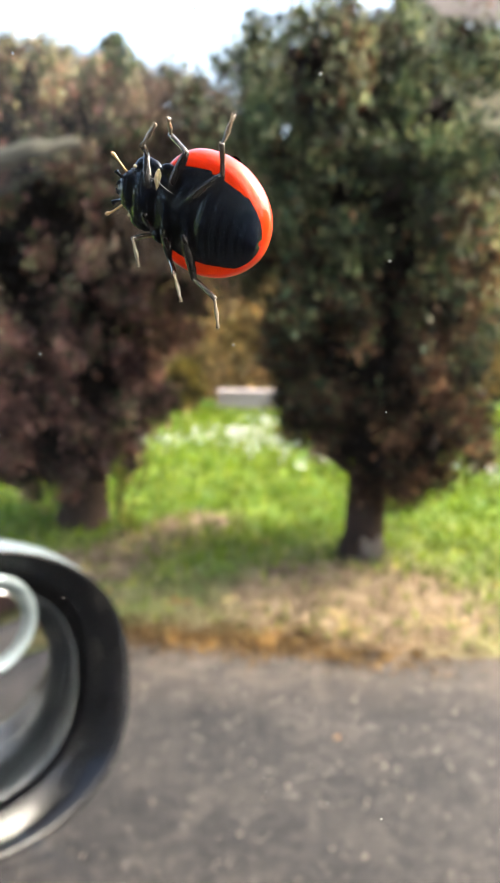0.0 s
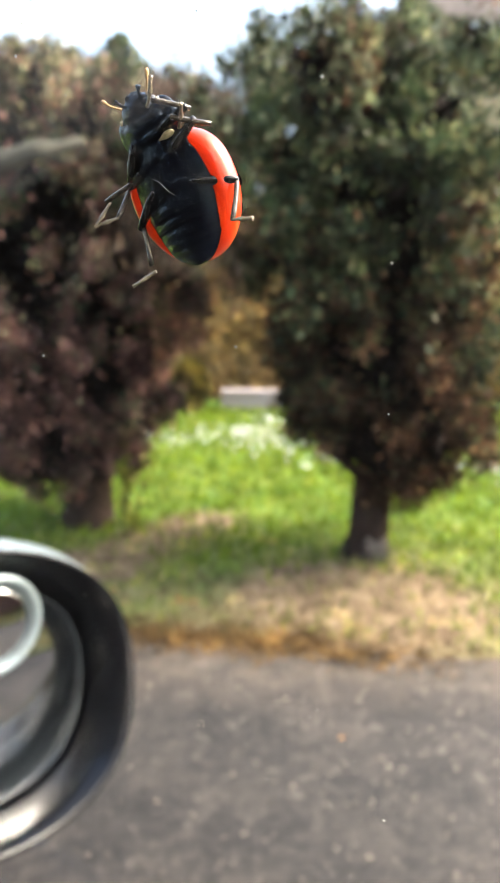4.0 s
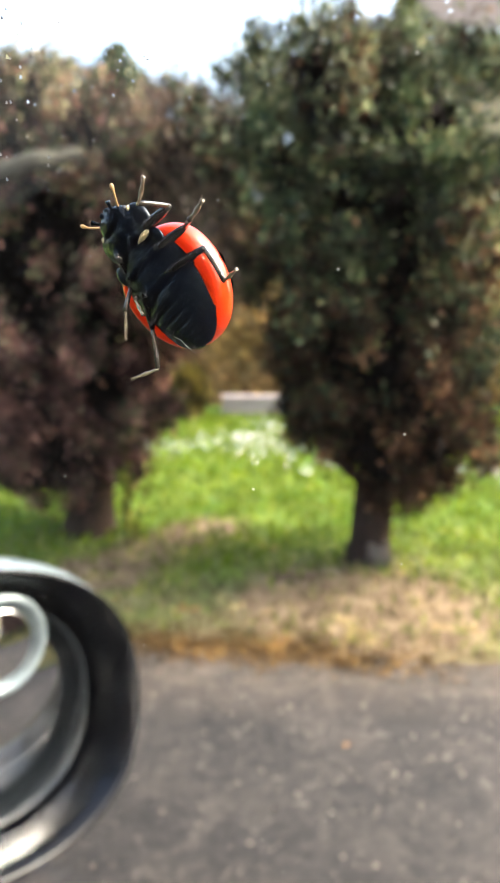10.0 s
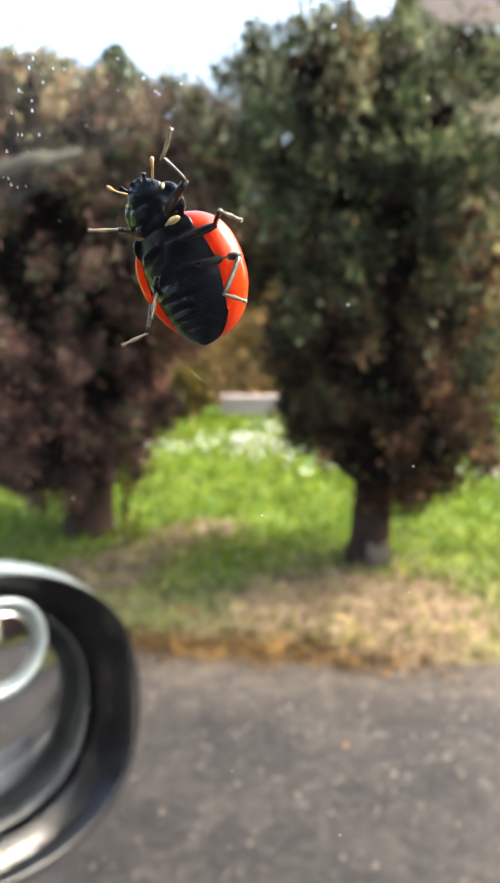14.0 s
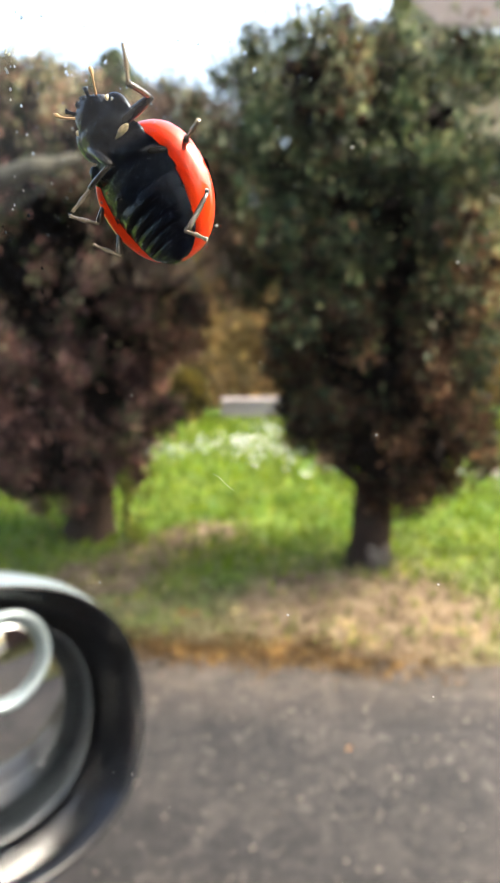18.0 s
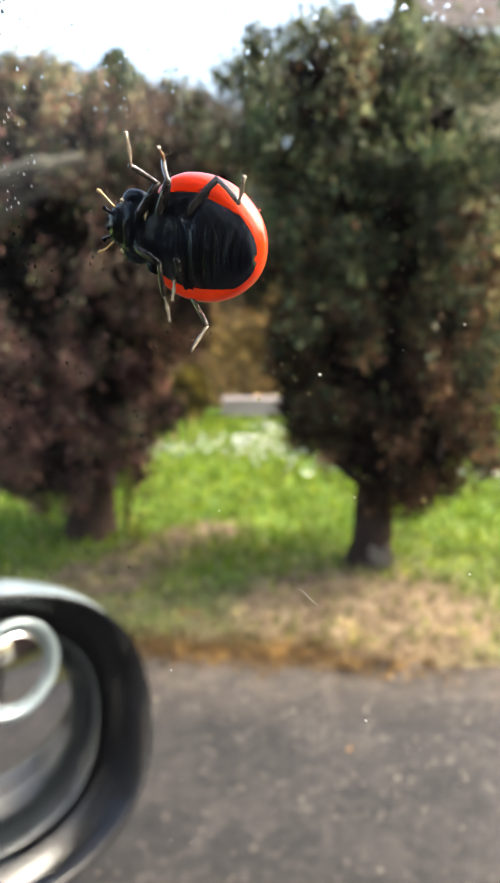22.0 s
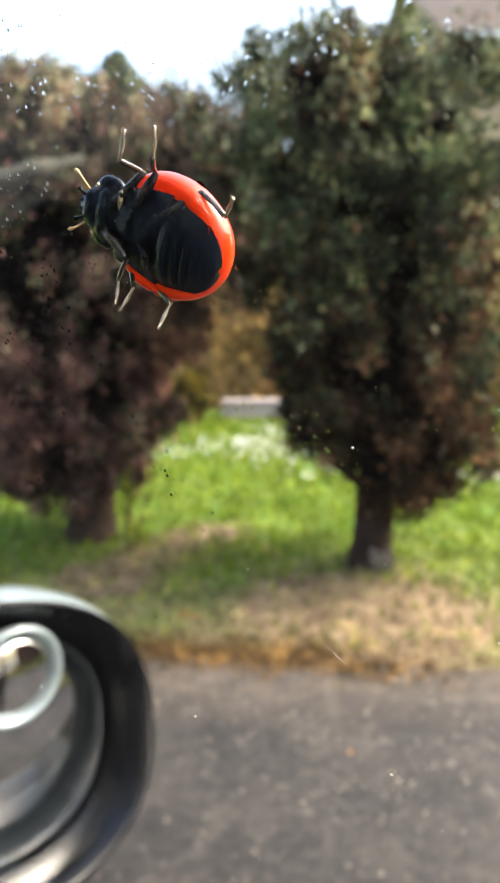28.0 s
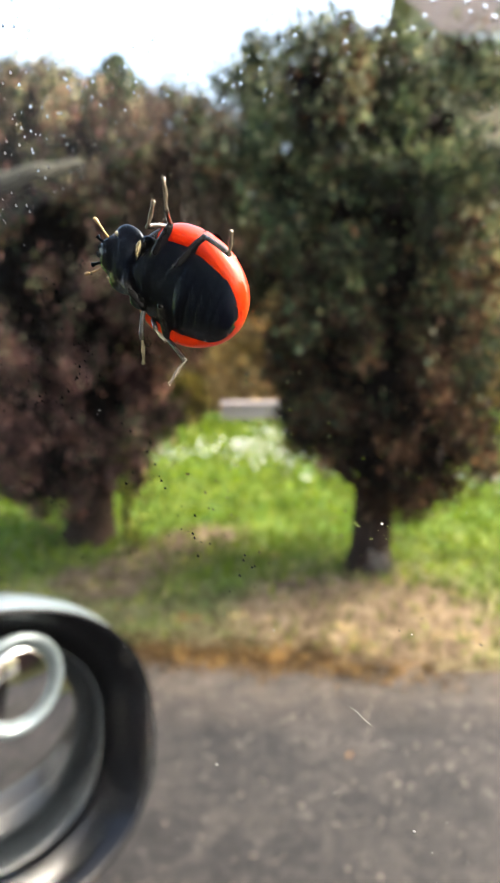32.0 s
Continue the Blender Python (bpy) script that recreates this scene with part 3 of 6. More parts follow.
def worn(x, y):
    """How far the turf is trodden bare: a path on one side, the verge on the other."""
    t = np.clip(((x + 0.75) * 0.6 + (y - 2.7) * 0.75) / 0.9225, 0, 1)
    path = 1.7 - np.hypot(x + 0.75 - 0.6 * t, y - 2.7 - 0.75 * t) * 6.5
    return np.clip(np.maximum(path, 1.2 - np.hypot(x - 0.42, (y - 2.5) * 1.6) * 2.2), 0, 1)


def lush(x, y, rng):
    v = np.array([noise.noise(Vector((a * 1.4, b * 1.4, 6))) for a, b in zip(x, y)])
    trodden = worn(x, y)
    v = v - 0.95 * trodden
    return (rng.random(len(x)) < np.clip((y - 2.05) * 1.15 + 1.4 * v - 0.15 * (x > 0.15) * (y < 2.7), 0.1, 1)) & (y > edge_y_many(x) + 0.03)


def sparse(x, y, rng):
    return (rng.random(len(x)) < np.clip(1.15 - (y - 2.3) * 0.9 + 0.8 * worn(x, y), 0, 1)) & (y > edge_y_many(x) - 0.01)


def edge_y_many(x):
    return np.array([edge_y(a) for a in x])


blades("lawn_grass", 62000, (-3.4, 3.2), (2.05, 7.2), 0.05, BLADE, 21, "bright green lawn grass, long and uneven", "grass", lush)
blades("dry_grass", 14000, (-2.4, 2.4), (2.0, 3.7), 0.035, STRAW, 22, "straw-coloured dry grass on the verge", "grass", sparse, 0.005)


def litter():
    rng = np.random.default_rng(5)
    n = 9000
    x = rng.normal(-0.05, 0.36, n)
    x = np.where(rng.random(n) < 0.3, rng.uniform(-2.2, 0.5, n), x)
    y = np.array([edge_y(a) for a in x]) + rng.normal(-0.02, 0.06, n)
    z = np.abs(rng.normal(0.006, 0.006, n)) + 0.004
    tagged(flakes("moss_litter", np.stack([x, y, z], 1), 0.007 + 0.011 * rng.random(n), MOSS, None, None, 9, 0.7),
           "orange-brown moss and leaf litter along the road edge", "moss", kind="stuff")
    # daisies in the lawn
    m = 420
    c = np.array([[-0.05, 5.6], [0.55, 4.7], [0.25, 5.1], [-0.75, 5.3], [0.35, 6.2], [1.75, 4.4]])
    k = rng.integers(0, len(c), m)
    p = c[k] + rng.normal(size=(m, 2)) * np.array([0.24, 0.16])
    z = 0.05 + 0.035 * rng.random(m)
    up = np.tile(np.array([0.0, -2.0, 1.2]), (m, 1))
    tagged(flakes("daisies", np.column_stack([p, z]), 0.018 + 0.014 * rng.random(m), PETAL, None, np.cross(up, np.array([1.0, 0, 0])), 10, 0.95),
           "small white daisies scattered in the lawn", "flowers", kind="stuff")


litter()


def gravel():
    """Small pale chips on the asphalt, thickest beside the verge."""
    rng = np.random.default_rng(44)
    n = 1500
    x = rng.uniform(-1.3, 1.3, n)
    far = np.where(rng.random(n) < 0.6, np.abs(rng.normal(0, 0.16, n)), rng.uniform(0, 1.1, n))
    y = np.array([edge_y(a) for a in x]) - 0.01 - far
    size = 0.004 + 0.012 * rng.random(n) ** 2.5
    lie = np.column_stack([rng.normal(size=n), rng.normal(size=n), np.zeros(n)]) * 6
    tagged(flakes("gravel", np.column_stack([x, y, size * 0.3 + 0.004]), size, STONE, None, lie, 45, 0.8), "small pale gravel chips scattered on the asphalt", "gravel", kind="stuff")


gravel()


def pebble(x, y, r, seed, mat=STONE, label="pale rounded pebble lying on the asphalt"):
    r *= 0.5
    bm = blob((r, r * 0.75, r * 0.35), (0, 0, 0), 10, 7, 0.5, seed + 0.5)
    ob = part("pebble", bm, mat, None)
    ob.location = (x, y, r * 0.3 if y < edge_y(x) else r * 0.3 + heave(x, y) + 0.012)
    ob.rotation_euler[2] = seed * 1.7
    tagged(ob, label, "pebble", "pebbles on the road")


for i, (x, y, r) in enumerate(((0.1225, 1.784, 0.016), (0.4925, 2.088, 0.02), (0.5336, 1.65, 0.012), (0.5556, 1.488, 0.013), (-0.13, 1.66, 0.010),
                               (-0.37, 1.52, 0.012), (-0.2, 1.58, 0.009), (0.02, 2.13, 0.013), (0.22, 1.46, 0.010), (-0.3, 1.48, 0.012), (0.42, 1.38, 0.011),
                               (0.2, 1.36, 0.009), (0.35, 1.72, 0.008), (0.05, 1.25, 0.008), (0.57, 1.9, 0.012), (-0.3, 1.85, 0.008))):
    pebble(x, y, r, i)
rng_p = random.Random(4)
for i in range(26):
    pebble(rng_p.uniform(-0.9, 0.9), rng_p.uniform(1.1, 2.12), rng_p.uniform(0.003, 0.007), i + 20)


def fallen_leaf(x, y, z, s, turn):
    bm = bmesh.new()
    pts = ((-1, 0, 0), (-0.5, 0.42, 0.1), (0.1, 0.5, 0.16), (0.7, 0.26, 0.1), (1.1, 0, 0.02), (0.7, -0.26, 0.12), (0.1, -0.5, 0.2), (-0.5, -0.42, 0.1))
    rim = [bm.verts.new((px * s, py * s, pz * s + 0.002)) for px, py, pz in pts]
    mid = bm.verts.new((0.05 * s, 0, 0.01 * s))
    for a, b in zip(rim, rim[1:] + rim[:1]):
        bm.faces.new((mid, a, b))
    ob = part("fallen_leaf", smooth(bm), ORANGE_LEAF, None)
    ob.location, ob.rotation_euler[2] = (x, y, z), turn
    tagged(ob, "curled orange-brown fallen leaf", "leaf", "fallen leaves")


for i, (x, y) in enumerate(((0.0952, 3.06), (0.13, 3.05), (0.06, 3.08), (0.27, 1.6), (-0.27, 2.42), (-0.22, 2.4), (-0.55, 2.5), (0.31, 2.02))):
    fallen_leaf(x, y, (heave(x, y) + 0.014) if y > 2.2 else 0.004, (0.03 if y > 2.2 else 0.016) - 0.002 * (i % 4), i * 1.3)


# ---- behind the lawn ----
def low_wall():
    w = thing("low_wall", (0, 7.1, 0), "low pale rendered wall at the back of the lawn", "wall")
    for i in range(3):
        part("wall_block", box((0.78, 0.18, 0.22), (0.08 + 0.79 * i, 0, 0.06), 0.012), RENDERED, w)
        part("coping", box((0.785, 0.2, 0.05), (0.08 + 0.79 * i, 0, 0.198), 0.012), RENDERED, w)


def shrub(at, r, h, mat, label, seed, n=5000, name="shrub"):
    rng = np.random.default_rng(seed)
    s = thing(name, at, label, "shrub")
    part("stem", tube([(0, 0, -0.03), (0.02, 0, h * 0.3), (0.0, 0.02, h * 0.7)], [0.03, 0.022, 0.008], 8), BARK, s)
    d = rng.normal(size=(n, 3))
    d /= np.linalg.norm(d, axis=1)[:, None]
    k = np.array([1 + 0.35 * noise.noise(Vector(v * 2) + Vector((seed, 0, 0))) for v in d])
    p = d * np.array([r, r, h * 0.5]) * (k * rng.random(n) ** 0.3)[:, None] + np.array([0, 0, h * 0.52])
    flakes("foliage", p, 0.03 + 0.03 * rng.random(n), mat, s, None, seed)


def hedge():
    rng = np.random.default_rng(17)
    h = thing("hedge", (0, 8.2, 0), "tall ochre and yellowing hedge behind the lawn", "hedge")
    for i in range(6):
        part("stem", tube([(-1.5 + i, 0, -0.05), (-1.5 + i, 0.05, 0.8), (-1.45 + i, 0, 1.7)], [0.05, 0.035, 0.012], 8), BARK, h)
    n = 95000
    x = rng.uniform(-1.9, 4.0, n)
    z = 2.3 * rng.random(n)
    y = -0.45 + 0.9 * rng.random(n) ** 1.6
    v = np.array([noise.noise(Vector((a * 1.5, 3, b * 1.5))) for a, b in zip(x, z)])
    p = np.stack([x, y + 0.35 * v, z * (1 + 0.12 * v)], 1)
    green = v + rng.normal(0, 0.15, n) > 0.85
    flakes("foliage", p[~green], 0.05 + 0.04 * rng.random((~green).sum()), OCHRE, h, None, 31, 0.6)
    flakes("green_foliage", p[green], 0.05 + 0.04 * rng.random(green.sum()), YELLOWGREEN, h, None, 32, 0.6)


def back_garden():
    """What the mirror shows behind the car: a strip of rough grass and a brown hedge."""
    rng = np.random.default_rng(23)
    plot = thing("grass_strip", (2.7, 0, 0.0), "strip of rough green grass behind the car", "grass")
    part("bank", box((5.5, 4.3, 0.06), (2.6, 0.0, 0.012), 0.02), TURF, plot)
    n = 9000
    p = np.stack([rng.uniform(-0.1, 5.2, n), rng.uniform(-1.7, 1.9, n), 0.05 + 0.04 * rng.random(n)], 1)
    flakes("grass_tuft", p, 0.05 + 0.04 * rng.random(n), YELLOWGREEN, plot, None, 24, 0.6)
    h = thing("hedge", (4.9, 0, 0), "brown leafless hedge behind the car", "hedge")
    for i in range(4):
        part("stem", tube([(0, -1.5 + i, 0.0), (0.04, -1.5 + i, 0.7), (0, -1.45 + i, 1.4)], [0.05, 0.035, 0.012], 8), BARK, h)
    n = 22000
    p = np.stack([rng.normal(0, 0.22, n), rng.uniform(-1.8, 2.0, n), 0.1 + 2.5 * rng.random(n)], 1)
    flakes("foliage", p, 0.08 + 0.05 * rng.random(n), RUSSET, h, None, 25, 0.6)


back_garden()
low_wall()
shrub((-0.66, 6.8, 0), 0.24, 0.6, YELLOWGREEN, "small olive-yellow shrub beside the low wall", 41)
hedge()


def shoots(x, y, h, seed):
    rng = np.random.default_rng(seed)
    sh = thing("sapling", (x, y, 0.0), "thin yellow-green shoots beside the browning conifer", "sapling")
    for k in range(5):
        a, lean = rng.random() * 6.28, 0.1 + 0.12 * rng.random()
        top = Vector((math.cos(a) * lean * h + 0.16 * h, math.sin(a) * lean * h, h * (0.7 + 0.3 * rng.random())))
        stem = part("stem", tube([(0.012 * math.cos(a), 0.012 * math.sin(a), -0.02), top * 0.5 + Vector((0, 0, 0.03)), top], [0.005, 0.004, 0.0015], 6), BARK, sh)
        f = 0.2 + 0.8 * rng.random(26)
        p = np.array([tuple(top * q) for q in f]) + rng.normal(size=(26, 3)) * 0.014
        tagged(flakes("leaf_spray", p, 0.04 + 0.03 * rng.random(26), SHOOT, stem, np.tile(np.array([0.3, 0, 1.2]), (26, 1)), seed + k, 0.4), "narrow yellow-green leaves", kind="stuff")


shoots(-0.62, 3.1, 0.56, 61)


def house():
    """A house beyond the hedge, whose tiled roof and white gutter show over the trees."""
    h = thing("house", (0, 0, 0), "buff brick house with brown tiled roof and white gutter", "house")
    x0, x1, y0, y1, eave = 3.1, 13.0, 11.5, 19.0, 5.35
    part("wall", box((x1 - x0 - 0.6, 0.3, eave), ((x0 + x1) / 2 + 0.2, y0 + 0.15, eave / 2)), BRICKWORK, h)
    part("wall", box((x1 - x0 - 0.6, 0.3, eave), ((x0 + x1) / 2 + 0.2, y1 - 0.15, eave / 2)), BRICKWORK, h)
    part("wall", box((0.3, y1 - y0 - 0.62, eave), (x0 + 0.65, (y0 + y1) / 2, eave / 2)), BRICKWORK, h)
    part("wall", box((0.3, y1 - y0 - 0.62, eave), (x1 - 0.25, (y0 + y1) / 2, eave / 2)), BRICKWORK, h)
    ridge, ym = eave + 2.5, (y0 + y1) / 2
    for side, (ya, yb) in enumerate(((y0 - 0.45, ym), (y1 + 0.45, ym))):
        rows = 26
        vs, fs = [], []
        for r in range(rows):
            ta, tb = r / rows, (r + 1.15) / rows
            for t, lift in ((ta, 0.05), (tb, 0.0)):
                y, z = ya + (yb - ya) * min(t, 1), eave - 0.1 + (ridge - eave) * min(t, 1) + lift
                vs += [(x0, y, z), (x1 + 0.3, y, z)]
            b = len(vs) - 4
            fs.append((b, b + 1, b + 3, b + 2))
            if r:
                fs.append((b, b + 1, b - 1, b - 2))
        raw("roof", vs, fs, TILE, h)
    vs = [(x0 + 0.4, y0 + 0.3, eave), (x0 + 0.4, y1 - 0.3, eave), (x0 + 0.4, ym, ridge - 0.3)]
    raw("gable", vs + [(v[0] + 0.2, v[1], v[2]) for v in vs], [(0, 1, 2), (5, 4, 3), (0, 3, 4, 1), (1, 4, 5, 2), (2, 5, 3, 0)], BRICKWORK, h)
    part("gutter", tube([(x0, y0 - 0.5, eave - 0.1), (x1 + 0.3, y0 - 0.5, eave - 0.1)], [0.07, 0.07], 10), WHITE, h, "white plastic gutter")
    part("fascia", box((x1 + 0.3 - x0, 0.03, 0.18), ((x0 + x1 + 0.3) / 2, y0 - 0.42, eave - 0.14)), WHITE, h)
    for wx in (5.2, 8.2, 11.2):
        for wz in (1.5, 4.0):
            win = part("window", box((1.3, 0.06, 1.15), (wx, y0 - 0.01, wz), 0.02), WHITE, h, "white framed window")
            for s in (-0.31, 0.31):
                part("pane", box((0.54, 0.02, 0.98), (wx + s, y0 - 0.045, wz), 0.004), PLASTIC, win)


house()


# ---- the car round the camera ----
# The window stands at an angle to the view and leans inwards at its top.
CAR_TURN, PANE_LEAN = -math.atan(0.6), math.atan2(0.3, math.hypot(0.6, 1.0))
CAR = Matrix.Rotation(CAR_TURN, 4, 'Z')
PANE = Matrix.Translation((0.00056, 0.02684, 1.20028)) @ CAR @ Matrix.Rotation(PANE_LEAN, 4, 'X')     # outer face: x along the car, y outwards, z up the glass
PANE_IN_CAR = CAR.inverted() @ PANE


def ring(scale, depth, n=64, a=0.0798, b=0.0652, squareness=2.35, lift=0.0):
    """A ring of the mirror's oval: along u (outboard), v (up), and depth along its face."""
    out = []
    for k in range(n):
        t = 2 * math.pi * k / n
        c, s = math.cos(t), math.sin(t)
        out.append((a * scale * math.copysign(abs(c) ** (2 / squareness), c), lift + b * scale * math.copysign(abs(s) ** (2 / squareness), s), depth))
    return out


def build_car():
    car = thing("car", (0, 0, 0), "black car with clear side window and door mirror", "car")
    car.rotation_euler[2] = CAR_TURN

    def leaning(size, at, bevel=0.0):
        """A box set in the leaning plane of the side window."""
        bm = box(size, at, bevel)
        bm.transform(PANE_IN_CAR)
        return bm

    # side door under the window, roof, pillars, far side, floor: the cabin that closes the view behind
    rail = [(0.02, 0.99), (0.105, 0.97), (0.135, 0.9), (0.14, 0.6), (0.11, 0.36), (0.0, 0.36), (0.0, 0.95)]
    part("door", loft([[(x, y, z) for y, z in rail] for x in (-0.62, -0.2, 0.25, 0.72)]), PAINT, car, "black painted door")
    part("window_seal", box((1.3, 0.012, 0.02), (0.05, 0.088, 0.988), 0.003), RUBBER, car)
    pane = part("window_pane", leaning((1.32, 0.003, 0.47), (0.05, -0.0015, 0.005)), GLASS, car, "clear side window glass")
    pane.visible_shadow = False
    part("pillar", leaning((0.09, 0.06, 0.48), (-0.66, -0.02, 0.0), 0.01), PAINT, car)
    part("pillar", leaning((0.1, 0.06, 0.48), (0.76, -0.02, 0.0), 0.01), PAINT, car)
    part("roof_rail", box((2.4, 0.07, 0.06), (0.2, -0.055, 1.455), 0.015), PAINT, car)
    part("headlining", box((2.36, 1.40, 0.03), (0.2, -0.79, 1.462), 0.01), LINING, car)
    shell_rows = []
    for k in range(9):
        f = -1 + 2 * k / 8
        z = 1.485 + 0.075 * (1 - f * f)
        w = 0.72 - 0.05 * f * f
        shell_rows.append([(0.2 + 1.22 * f, -0.78 - w * q, z + 0.05 * (1 - q ** 4)) for q in [-1 + j / 6 for j in range(13)]] + [(0.2 + 1.22 * f, -0.78 + w, 1.478), (0.2 + 1.22 * f, -0.78 - w, 1.478)][::-1])
    part("roof", loft(shell_rows), PAINT, car, "black painted roof")
    part("floor_pan", box((2.6, 1.6, 0.05), (0.2, -0.75, 0.25)), LINING, car)
    # unseen far side, added windowless so no daylight reflects in the pane
    part("closed_far_side", box((2.6, 0.1, 1.2), (0.2, -1.5, 0.86), 0.02), LINING, car)
    part("dashboard", box((0.3, 1.42, 0.7), (-0.9, -0.75, 0.61), 0.04), LINING, car)
    part("rear_shelf", box((0.3, 1.42, 0.7), (1.3, -0.75, 0.61), 0.04), LINING, car)
    for wx, nm in ((-1.0, "windscreen"), (1.4, "rear_window")):
        part(nm, box((0.005, 1.4, 0.5), (wx, -0.75, 1.2)), GLASS, car, "clear glass").visible_shadow = False
    part("side_panel", box((0.42, 0.1, 0.72), (-0.84, 0.06, 0.64), 0.02), PAINT, car)
    part("side_panel", leaning((0.3, 0.06, 0.48), (-0.86, -0.02, 0.0), 0.01), PAINT, car)
    part("side_panel", leaning((0.6, 0.06, 0.48), (1.11, -0.02, 0.0), 0.01), PAINT, car)
    part("side_panel", box((0.74, 0.1, 0.72), (1.1, 0.06, 0.64), 0.02), PAINT, car)
    seat = part("seat", box((0.5, 0.5, 0.16), (0.15, -0.4, 0.5), 0.05), CLOTH, car, "dark cloth seat")
    part("backrest", box((0.16, 0.5, 0.62), (0.5, -0.4, 0.82), 0.05), CLOTH, seat)
    for wx in (-0.75, 1.15):
        wheel = part("wheel", tube([(wx, 0.03, 0.31), (wx, 0.10, 0.31), (wx, 0.11, 0.31)], [0.31, 0.31, 0.27], 40), RUBBER, car)
        part("rim", tube([(wx, 0.108, 0.31), (wx, 0.122, 0.31)], [0.2, 0.17], 32), CHROME, wheel)
    # door mirror: a wide glossy rim, a dark gap, a glossy bezel, the glass, and a small round wide-angle mirror stuck on it
    yaw, pitch, lean = MIRROR_TURN
    n = Vector((math.cos(yaw) * math.cos(pitch), math.sin(yaw) * math.cos(pitch), math.sin(pitch)))
    flat = Vector((-math.sin(yaw), math.cos(yaw), 0))
    v = n.cross(flat) * math.cos(lean) + flat * math.sin(lean)
    u = v.cross(n)
    at = Vector(MIRROR_AT)
    frame_m = CAR.inverted() @ Matrix.Translation(at) @ Matrix((u, v, n)).transposed().to_4x4()

    def set_in(bm):
        bm.transform(frame_m)
        return bm

    def lathe(profile):
        return set_in(loft([ring(s, d) for s, d in profile], True, False))

    shell = part("mirror_housing", lathe(((0.79, -0.018), (0.80, -0.012), (0.84, -0.004), (0.90, 0.005), (0.95, 0.0105), (0.98, 0.0125), (0.995, 0.011), (1.0, 0.007))), PAINT, car, "glossy black funnel-shaped mirror surround")
    part("mirror_cap", set_in(loft([ring(s, d, lift=h) for s, d, h in ((1.0, 0.0071, 0.0), (1.006, 0.003, 0.003), (1.012, -0.004, 0.0055), (1.015, -0.014, 0.007), (1.01, -0.03, 0.007), (0.99, -0.05, 0.006), (0.9, -0.078, 0.004), (0.65, -0.1, 0.0), (0.3, -0.112, 0.0), (0.04, -0.115, 0.0))], True, False)), CAP, shell, "silver painted back of the mirror")
    part("mirror_bowl", lathe(((0.791, -0.0175), (0.785, -0.021), (0.77, -0.021), (0.765, -0.0145))), PLASTIC, shell, "dark gap round the mirror glass")

    def tipped(points, share=1.0):
        """The glass is set looking lower than its housing."""
        return [(x, y, d + 0.3 * y * share) for x, y, d in points]

    bezel = ((0.768, -0.0165, 0.0), (0.767, -0.01, 0.1), (0.757, -0.008, 0.3), (0.747, -0.0095, 0.6), (0.735, -0.0135, 0.9), (0.727, -0.0175, 1.0))
    part("mirror_bezel", set_in(loft([tipped(ring(s, d), f) for s, d, f in bezel], True, False)), BOWL, shell, "smooth dark grey bezel of the mirror glass")

    def bulge(s):
        return -0.0175 + 0.004 * (1 - (s / 0.729) ** 2)

    part("mirror_glass", set_in(loft([tipped(ring(s, bulge(s))) for s in (0.729, 0.6, 0.47, 0.33, 0.2, 0.1, 0.02)], True, True)), MIRROR, shell, "convex mirror glass reflecting the road")
    bx, by, br = BLIND_SPOT

    def disc(r, d):
        return tipped([(bx + br * r * math.cos(2 * math.pi * k / 40), by + br * r * math.sin(2 * math.pi * k / 40), -0.013 + d) for k in range(40)], 1.0)

    part("wide_angle_rim", set_in(loft([disc(1.0, -0.001), disc(1.0, 0.003), disc(0.95, 0.0055), disc(0.89, 0.0055), disc(0.81, 0.004), disc(0.79, 0.0025)], True, False)), CAP, shell, "pale silver rim of the round wide-angle mirror")
    part("wide_angle_glass", set_in(loft([disc(r, 0.0025 + 0.003 * (1 - (r / 0.79) ** 2)) for r in (0.79, 0.65, 0.48, 0.34, 0.2, 0.02)], True, True)), MIRROR, shell, "small convex wide-angle mirror")
    arm0, arm1 = Vector((-0.3, 0.09, 0.93)), frame_m @ Vector((-0.02, -0.03, -0.07))
    part("mirror_arm", tube([arm0, (arm0 + arm1) / 2 + Vector((0, 0, -0.01)), arm1], [0.034, 0.028, 0.034], 14), PLASTIC, shell)
    return car


MIRROR_AT, MIRROR_TURN = (-0.1197, 0.2577, 1.0262), (-0.70, 0.349, 0.282)
BLIND_SPOT = (0.0095, 0.030, 0.0235)
build_car()


